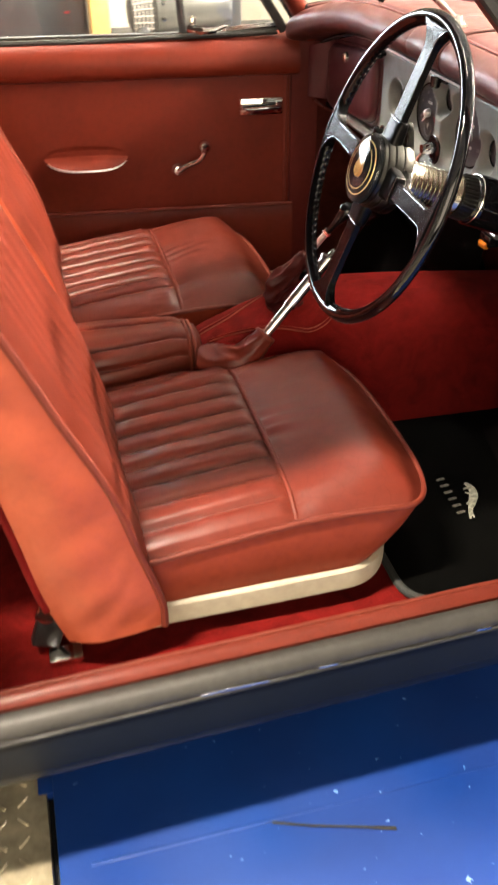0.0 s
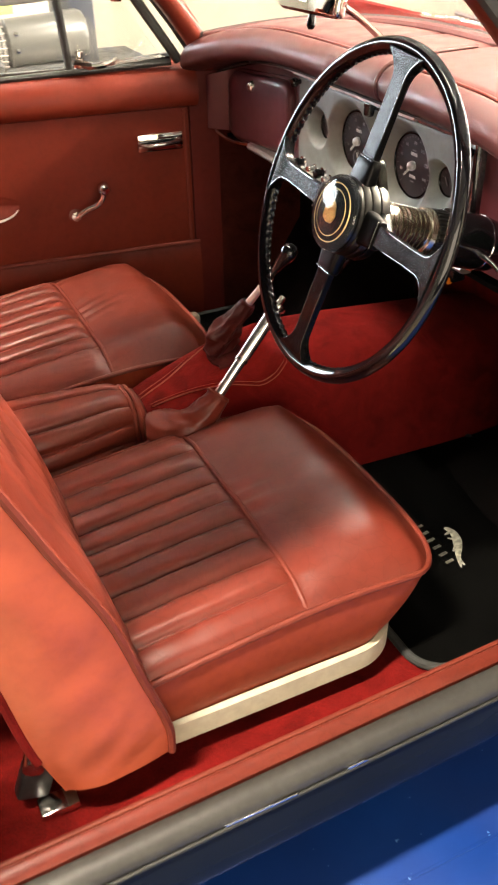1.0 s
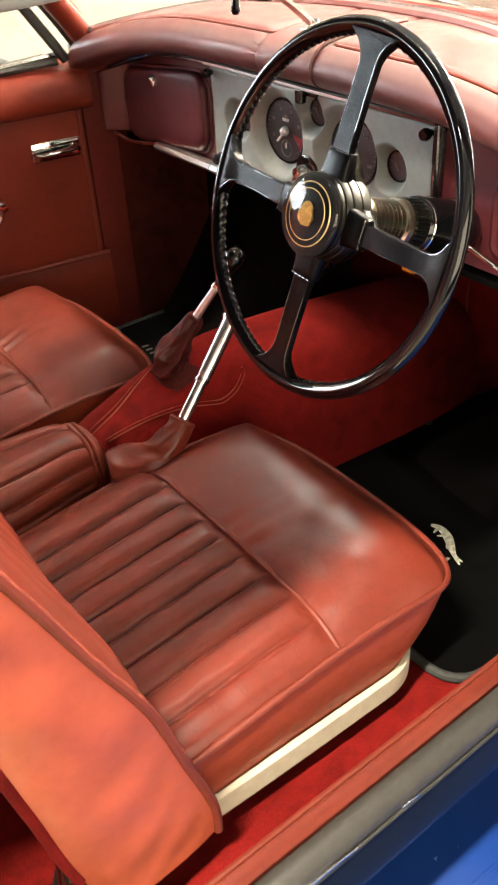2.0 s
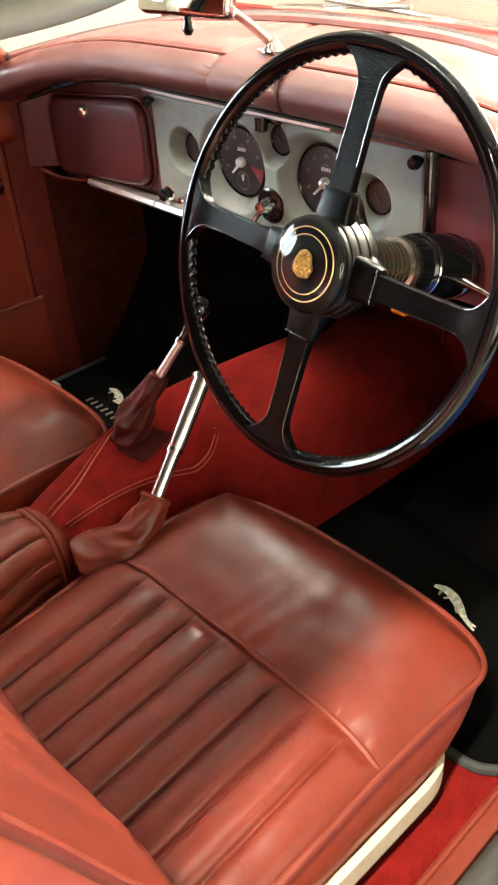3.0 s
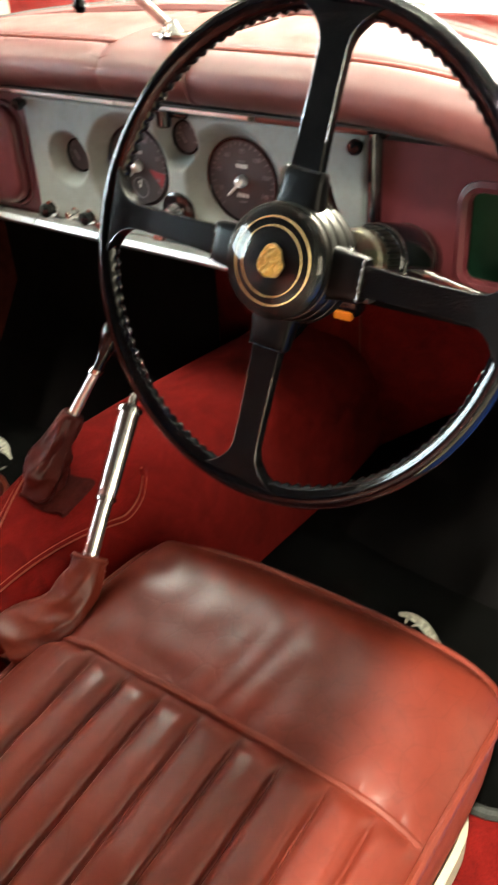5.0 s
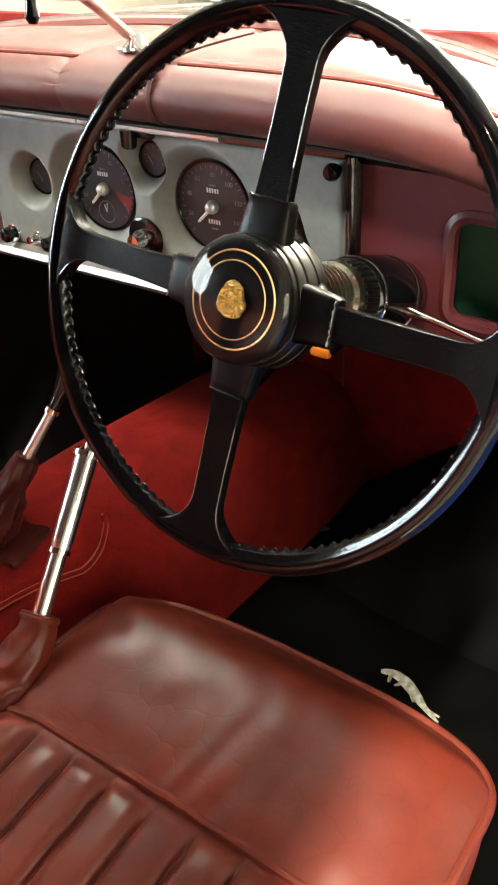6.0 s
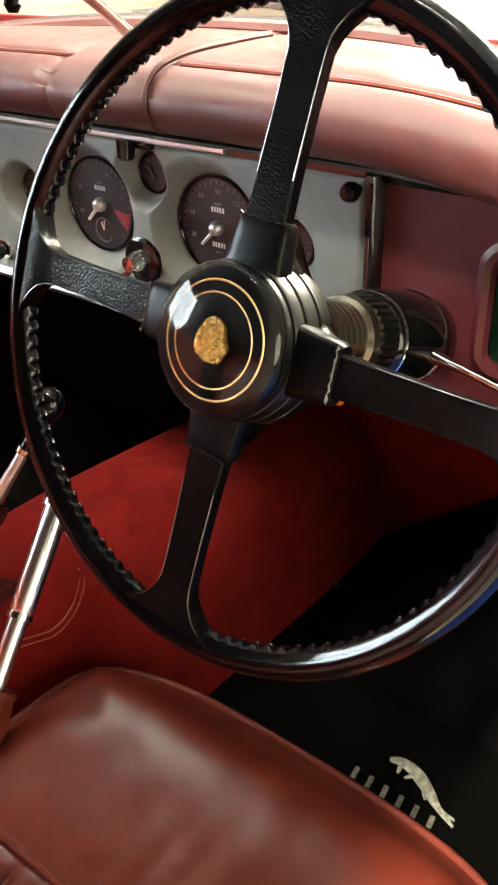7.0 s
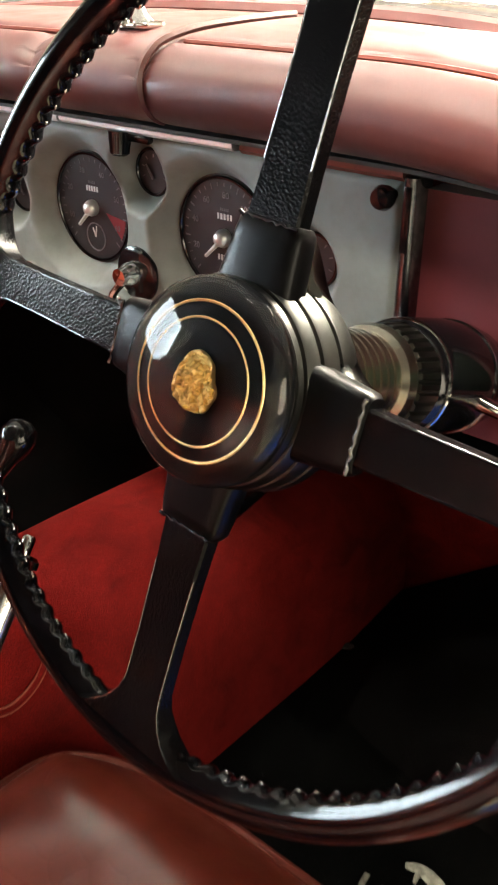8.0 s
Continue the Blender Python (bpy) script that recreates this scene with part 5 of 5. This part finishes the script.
# padded top: roll and upper surface in three pieces with seams between
def dash_prof(y, k):
    """k runs 0..1 from under the roll, over it, to the windscreen."""
    b = ws_base(max(-0.575, min(0.575, y)))
    d = end_drop(y)
    sh = -0.16 * min(abs(y), 0.6) ** 2
    pts = [(0.0, 0.924), (-0.024 + sh * 0.5, 0.924), (-0.042 + sh, 0.933), (-0.050 + sh, 0.949), (-0.046 + sh, 0.966), (-0.030 + sh, 0.980), (-0.006 + sh, 0.987), (0.03 + sh * 0.6, 0.991), (0.5 * (0.03 + b.x), 0.993), (b.x - 0.02, b.z + d)]
    f = k * (len(pts) - 1)
    i = min(int(f), len(pts) - 2)
    t = f - i

    def cr(a):
        p0, p1, p2, p3 = (pts[max(i - 1, 0)][a], pts[i][a], pts[i + 1][a], pts[min(i + 2, len(pts) - 1)][a])
        return 0.5 * (2 * p1 + (p2 - p0) * t + (2 * p0 - 5 * p1 + 4 * p2 - p3) * t * t + (3 * p1 - p0 - 3 * p2 + p3) * t ** 3)
    return Vector((cr(0), y, cr(1) - d))


def dash_top(y0, y1, name_label):
    n = max(6, int(abs(y1 - y0) / 0.012))

    def fn(u, v):
        y = lerp(y0, y1, v)
        p = dash_prof(y, u)
        e = min(v, 1 - v) * abs(y1 - y0)
        pinch = 0.004 * math.exp(-(e / 0.006) ** 2)
        xs = -0.012 - 0.16 * min(abs(y), 0.6) ** 2
        seam = 0.0045 * math.exp(-((p.x - xs) / 0.006) ** 2) if (u > 0.45 and (y > 0.075 or y < -0.07)) else 0.0
        return p + Vector((0.6 * pinch if u < 0.5 else 0, 0, -pinch * (1 if u > 0.4 else 0) - seam))
    part("padded_top", grid(fn, 110, n), M_DASHTOP, dash, name_label, sharp=180)


dash_top(0.625, 0.074, "padded maroon leather dash top")
dash_top(0.074, -0.061, "plain centre piece of the padded top")
dash_top(-0.061, -0.625, "padded maroon leather dash top")
part("seam_piping", tube([dash_prof(-0.061 - 0.02 * max(0, k - 0.55), k) + Vector((0, 0, 0.002)) for k in [0.12 + 0.8 * q / 30 for q in range(31)]], 0.0035, 6), M_DASHTOP, dash)
for ya, yb in ((0.60, 0.066), (-0.075, -0.60)):
    part("cross_seam", tube([(-0.012 - 0.16 * min(abs(y), 0.6) ** 2, y, 0.9835 - end_drop(y)) for y in [lerp(ya, yb, k / 30) for k in range(31)]], 0.0022, 6), M_BOOT, dash)
part("screen_roll", tube([ws_base(y) + Vector((-0.016, 0, 0.002)) for y in [lerp(-0.575, 0.575, k / 48) for k in range(49)]], 0.009, 8), M_DASHTOP, dash)
part("under_roll", slab(lambda u, v: (lerp(-0.022, 0.0, u), lerp(-0.62, 0.62, v), 0.917 - end_drop(lerp(-0.62, 0.62, v))), 1, 30, (0, 0, 0.003)), M_DARKRUBBER, dash)
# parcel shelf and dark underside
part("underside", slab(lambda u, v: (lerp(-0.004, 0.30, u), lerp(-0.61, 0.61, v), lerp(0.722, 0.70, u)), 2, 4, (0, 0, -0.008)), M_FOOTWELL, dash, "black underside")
amb = part("indicator_lamp", box((-0.012, -0.253, 0.712), (0.026, 0.034, 0.020), 0.004), M_BLACK, dash, "small lamp housing")
part("lens", box((-0.024, -0.253, 0.704), (0.010, 0.024, 0.011), 0.003), M_AMBER, amb, "amber lens")

# ---------------- steering wheel ----------------
WC = Vector((-0.2545, -0.3300, 0.8680))
RC = Vector((-0.2535, -0.3262, 0.8668))
wa, wb = radians(19.4), radians(1.0)
WN = Vector((-math.cos(wa) * math.cos(wb), math.sin(wb), math.sin(wa) * math.cos(wb)))
WU = Vector((0, 0, 1)).cross(WN).normalized()
WV = WN.cross(WU)


def wp(a, b, h):
    return WC + WU * a + WV * b + WN * h


wheel = thing("steering_wheel", WC, "black four-spoke steering wheel with a domed gold emblem hub", "steering wheel")
SPOKES = [85.5, 176.5, -1.5, -93.8]
NB = 112


def near_spoke(deg):
    return min(abs((deg - s + 180) % 360 - 180) for s in SPOKES)


RCOS, RSIN = math.cos(radians(32)), math.sin(radians(32))
loops = []
NR = NB * 6
for k in range(NR):
    th = 2 * math.pi * k / NR
    deg = math.degrees(th)
    sc = sstep(8, 13, near_spoke(deg))
    loop = []
    for j in range(24):
        ph = 2 * math.pi * j / 24
        c, s_ = math.cos(ph), math.sin(ph)
        a = 0.0102 * math.copysign(abs(c) ** 0.82, c)
        b = 0.0088 * math.copysign(abs(s_) ** 0.82, s_)
        radial, axial = a * RCOS - b * RSIN, a * RSIN + b * RCOS
        if radial < 0 and axial < 0.004:
            radial += sc * 0.0014 * math.cos(NB * th) * min(1.0, -radial / 0.006) * sstep(0.004, -0.001, axial)
        rr = 0.2068 + radial
        loop.append(RC + WU * (rr * math.cos(th)) + WV * (rr * math.sin(th)) + WN * axial)
    loops.append(loop)
loops.append(loops[0])
rim = part("rim", loft(loops, True, False), M_RIM, wheel, "glossy black rim with finger grips", sharp=180)


# glints of the glossy finger grips, modelled as small bright slivers
for k in range(NB):
    th = 2 * math.pi * (k + 0.5) / NB
    if near_spoke(math.degrees(th)) < 14 or random.random() < 0.2:
        continue
    a, b = -0.0097, 0.0028
    rr = 0.2068 + a * RCOS - b * RSIN - 0.0010
    c = RC + WU * (rr * math.cos(th)) + WV * (rr * math.sin(th)) + WN * (a * RSIN + b * RCOS)
    tang = WV * math.cos(th) - WU * math.sin(th)
    ln = random.uniform(0.0012, 0.0022)
    part("crest_glint", tube([c - tang * ln, c - tang * ln * 0.5, c + tang * ln * 0.5, c + tang * ln], [0.0003, 0.0009, 0.0009, 0.0003], 6), M_CRESTGLINT, rim, "bright glint on a finger grip crest")


def spoke(deg):
    d = radians(deg)
    er = WU * math.cos(d) + WV * math.sin(d)
    et = WN.cross(er)
    rows = []
    SPW = [(0.040, 0.0172), (0.060, 0.0168), (0.10, 0.0149), (0.14, 0.0141), (0.170, 0.0143), (0.179, 0.0164), (0.185, 0.0202), (0.191, 0.0252), (0.196, 0.0315), (0.200, 0.040)]
    slim = 0.82 if abs(math.cos(d)) > 0.7 else 0.94
    SPW = [(r, w * lerp(slim, 1.0, sstep(0.185, 0.2, r))) for r, w in SPW]
    for r, w in SPW:
        h = 0.0052 + 0.0036 * sstep(0.165, 0.20, r)
        c = 0.0013
        prof = [(-w, -h + c), (-w + c, -h), (w - c, -h), (w, -h + c), (w, h - c), (w - c, h), (0.0, h), (-w + c, h), (-w, h - c)]
        rows.append([WC + er * r + et * a + WN * (0.001 + b) for a, b in prof])
    sp = part("spoke", loft(rows), M_SPOKE, wheel, "black grained spoke", sharp=30)
    # thin bright lines draw the highlight, and some wear, along each edge
    for sd in (1, -1):
        part("edge_glint", tube([WC + er * r + et * (sd * (w - 0.0007)) + WN * (0.0006 + 0.0052 + 0.0036 * sstep(0.165, 0.20, r)) for r, w in SPW[2:-1]], 0.00055, 6), M_EDGEMETAL, sp, "bright glint and wear along the spoke edge")
    blk = []
    for r, w, h in ((0.044, 0.0225, 0.0105), (0.058, 0.0205, 0.0100), (0.068, 0.0195, 0.0095), (0.074, 0.0188, 0.0088), (0.0765, 0.0172, 0.0068)):
        ring = []
        for j in range(24):
            a = 2 * math.pi * j / 24
            c, s_ = math.cos(a), math.sin(a)
            ring.append(WC + er * r + et * (w * math.copysign(abs(c) ** 0.5, c)) + WN * (h * math.copysign(abs(s_) ** 0.5, s_)))
        blk.append(ring)
    part("spoke_root", loft(blk), M_ROOT, sp, "glossy black spoke root")
    part("worn_step", tube([WC + er * (0.0752 + 0.0006 * math.sin(9 * k)) + et * lerp(-0.0168, 0.0168, k / 12) + WN * 0.0082 for k in range(13)], [0.0009 + 0.0004 * math.sin(k * 2.3) for k in range(13)], 6), M_EDGEMETAL, sp, "bright worn step of the spoke")


for dg in SPOKES:
    spoke(dg)
sp_rows = []
for hh, grow in ((-0.0290, -0.006), (-0.0270, -0.001), (-0.0150, 0.0), (-0.0110, -0.0025)):
    ring = []
    for k in range(144):
        a = 2 * math.pi * k / 144
        flare = 0.026 * math.exp(-(near_spoke(math.degrees(a)) / 15.0) ** 2)
        q = 0.0525 + flare + grow
        ring.append(wp(q * math.cos(a), q * math.sin(a), hh + 0.35 * flare))
    sp_rows.append(ring)
part("hub_spider", loft(sp_rows), M_GUNMETAL, wheel, "polished gunmetal spider behind the hub", sharp=50)
part("hub_drum", lathe([(0.0, -0.032), (0.042, -0.032), (0.0525, -0.026), (0.0545, -0.018), (0.0535, -0.0125), (0.0515, -0.012), (0.0513, -0.0105), (0.0533, -0.010), (0.0527, -0.002), (0.0517, 0.0), (0.0500, 0.0005), (0.0498, 0.002), (0.0513, 0.0025), (0.0503, 0.0085), (0.0492, 0.0102), (0.0475, 0.0106), (0.0473, 0.0118), (0.0485, 0.0122), (0.0480, 0.0156), (0.0470, 0.0160), (0.0, 0.0160)], WC, WN, 64), M_ALLOY, wheel, "dark grooved metal hub")
DOME = [(0.0482, 0.0172), (0.0485, 0.0205), (0.0474, 0.0240), (0.0448, 0.0268), (0.041, 0.0289), (0.034, 0.0316), (0.023, 0.0338), (0.012, 0.0348), (0.0, 0.0350)]
BED = [(0.0480, 0.0176), (0.0462, 0.0192), (0.034, 0.0212), (0.020, 0.0228), (0.010, 0.0232), (0.0, 0.0232)]


def bed_h(r):
    for (r0, h0), (r1, h1) in zip(BED, BED[1:]):
        if r1 <= r <= r0:
            return lerp(h1, h0, (r - r1) / max(r0 - r1, 1e-6))
    return 0.0232


part("horn_push", lathe([(0.0, 0.0162), (0.0480, 0.0162)] + BED, WC, WN, 64), M_DOME, wheel, "black enamel horn push", sharp=60)
lens = part("clear_dome", lathe([(r, h - 0.0010) for r, h in reversed(BED[1:])] + DOME, WC, WN, 64), M_ACRYLIC, wheel, "clear acrylic dome over the emblem", sharp=60)
lens.visible_shadow = False
for r, w in ((0.0352, 0.0007), (0.0282, 0.00055)):
    part("gold_ring", tube([wp(r * math.cos(a), r * math.sin(a), bed_h(r) + 0.0006) for a in [2 * math.pi * k / 72 for k in range(72)]], w, 6, True), M_GOLD, wheel, "fine gold ring")
# gold emblem, a plain embossed shape
emb = []
for q in range(27):
    f = 1.0 if q == 0 else lerp(0.995, 0.03, (q - 1) / 25)
    ring = []
    for k in range(96):
        a = 2 * math.pi * k / 96
        rr = 0.0115 * (1 + 0.07 * math.cos(2 * a + math.pi) + 0.07 * math.cos(3 * a + 1.57) + 0.03 * math.cos(7 * a + 0.6) + 0.05 * noise.noise((3 * math.cos(a), 3 * math.sin(a), 0.4)))
        ea, eb = 0.0012 + f * rr * math.cos(a) * 1.10, f * rr * math.sin(a) * 1.10
        lift = -0.001 if q == 0 else 0.0030 + 0.0016 * (1 - f * f) + 0.0026 * noise.noise((abs(ea) * 360, eb * 360, 1.7)) + 0.0020 * noise.noise((abs(ea) * 800, eb * 800, 4.0))
        ring.append(wp(ea, eb, 0.0232 + lift))
    emb.append(ring)
part("emblem", loft(emb, True, True), M_GOLD, wheel, "embossed gold emblem")

# column
col = thing("steering_column", tuple(WC - WN * 0.2), "brassy ribbed steering column with a black cowl", "steering column")
prof = [(0.0, 0.025), (0.030, 0.026)]
h = 0.030
while h < 0.112:
    prof += [(0.0285, h), (0.0285, h + 0.0055), (0.0265, h + 0.006), (0.0265, h + 0.0072)]
    h += 0.0076
prof += [(0.027, 0.115), (0.031, 0.117), (0.0325, 0.124), (0.031, 0.128), (0.0, 0.129)]
part("telescopic_sleeve", lathe(prof, WC, -WN, 40), M_BRASS, col, "ribbed brassy sleeve", sharp=25)
knurl = []
for hh, rr in ((0.127, 0.024), (0.129, 0.0325), (0.132, 0.033), (0.149, 0.034), (0.152, 0.033), (0.153, 0.02)):
    ring = []
    for k in range(192):
        a = 2 * math.pi * k / 192
        q = rr - (0.0022 if (k % 6) < 2 and 0.128 < hh < 0.151 else 0)
        ring.append(WC - WN * hh + (WU * math.cos(a) + WV * math.sin(a)) * q)
    knurl.append(ring)
part("locking_ring", loft(knurl), M_ALLOY, col, "ribbed locking ring", sharp=25)
cowl = part("cowl", lathe([(0.0, 0.152), (0.032, 0.152), (0.0355, 0.156), (0.0375, 0.164), (0.0385, 0.20), (0.038, 0.23), (0.035, 0.25), (0.026, 0.262), (0.0, 0.265)], WC, -WN, 48), M_BLACK, col, "glossy black cowl")
part("cowl_edge", tube([WC - WN * 0.158 + (WU * math.cos(a) + WV * math.sin(a)) * 0.0362 for a in [2 * math.pi * k / 48 for k in range(48)]], 0.0012, 6, True), M_CHROME, cowl)
part("cowl_edge", tube([WC - WN * 0.222 + (WU * math.cos(a) + WV * math.sin(a)) * 0.0384 for a in [2 * math.pi * k / 48 for k in range(48)]], 0.0009, 6, True), M_CHROME, cowl)
st0 = WC - WN * 0.205 + WU * 0.036 - WV * 0.006
part("indicator_stalk", tube([st0, st0 + WU * 0.03 - WV * 0.004, st0 + WU * 0.13 - WV * 0.016 - WN * -0.03], [0.006, 0.0035, 0.003], 10), M_CHROME, col, "chrome indicator stalk")
part("column_shaft", lathe([(0.0, 0.25), (0.022, 0.25), (0.022, 0.56), (0.0, 0.56)], WC, -WN, 24), M_FOOTWELL, col)

# ---------------- rear view mirror ----------------
mir = thing("rear_view_mirror", (0.008, 0.0, 0.992), "chrome rear view mirror standing on the dash top", "mirror")
part("foot", lathe([(0.0, 0.0), (0.016, 0.0), (0.015, 0.004), (0.010, 0.009), (0.007, 0.016), (0.0, 0.018)], (0.008, 0.0, 0.990), (0, 0, 1), 24), M_CHROME, mir, "chrome foot")
part("foot_flange", box((0.008, -0.002, 0.991), (0.022, 0.044, 0.006), 0.003), M_CHROME, mir)
part("stalk", tube(smooth_path([(0.006, 0.0, 1.0), (-0.035, 0.006, 1.034), (-0.085, 0.006, 1.066), (-0.112, 0.004, 1.078)], 6), 0.0058, 10), M_CHROME, mir, "chrome stalk")
mt = pose(-0.127, 0.002, 1.078, 0, 12, 6)
shell = box((0, 0, 0), (0.022, 0.150, 0.052), 0.009, 3)
bmesh.ops.transform(shell, matrix=mt, verts=shell.verts)
part("shell", shell, M_CHROME, mir, "chrome shell")
gl_b = box((-0.0115, 0, 0), (0.002, 0.142, 0.044), 0.0008)
bmesh.ops.transform(gl_b, matrix=mt, verts=gl_b.verts)
part("mirror_glass", gl_b, M_MIRROR, mir, "mirror glass")
part("dip_lever", lathe([(0, 0), (0.005, 0), (0.006, 0.010), (0.0075, 0.016), (0.004, 0.022), (0, 0.022)], (-0.130, 0.0, 1.054), (-0.1, 0, -1), 16), M_BLACK, mir, "black dip lever")
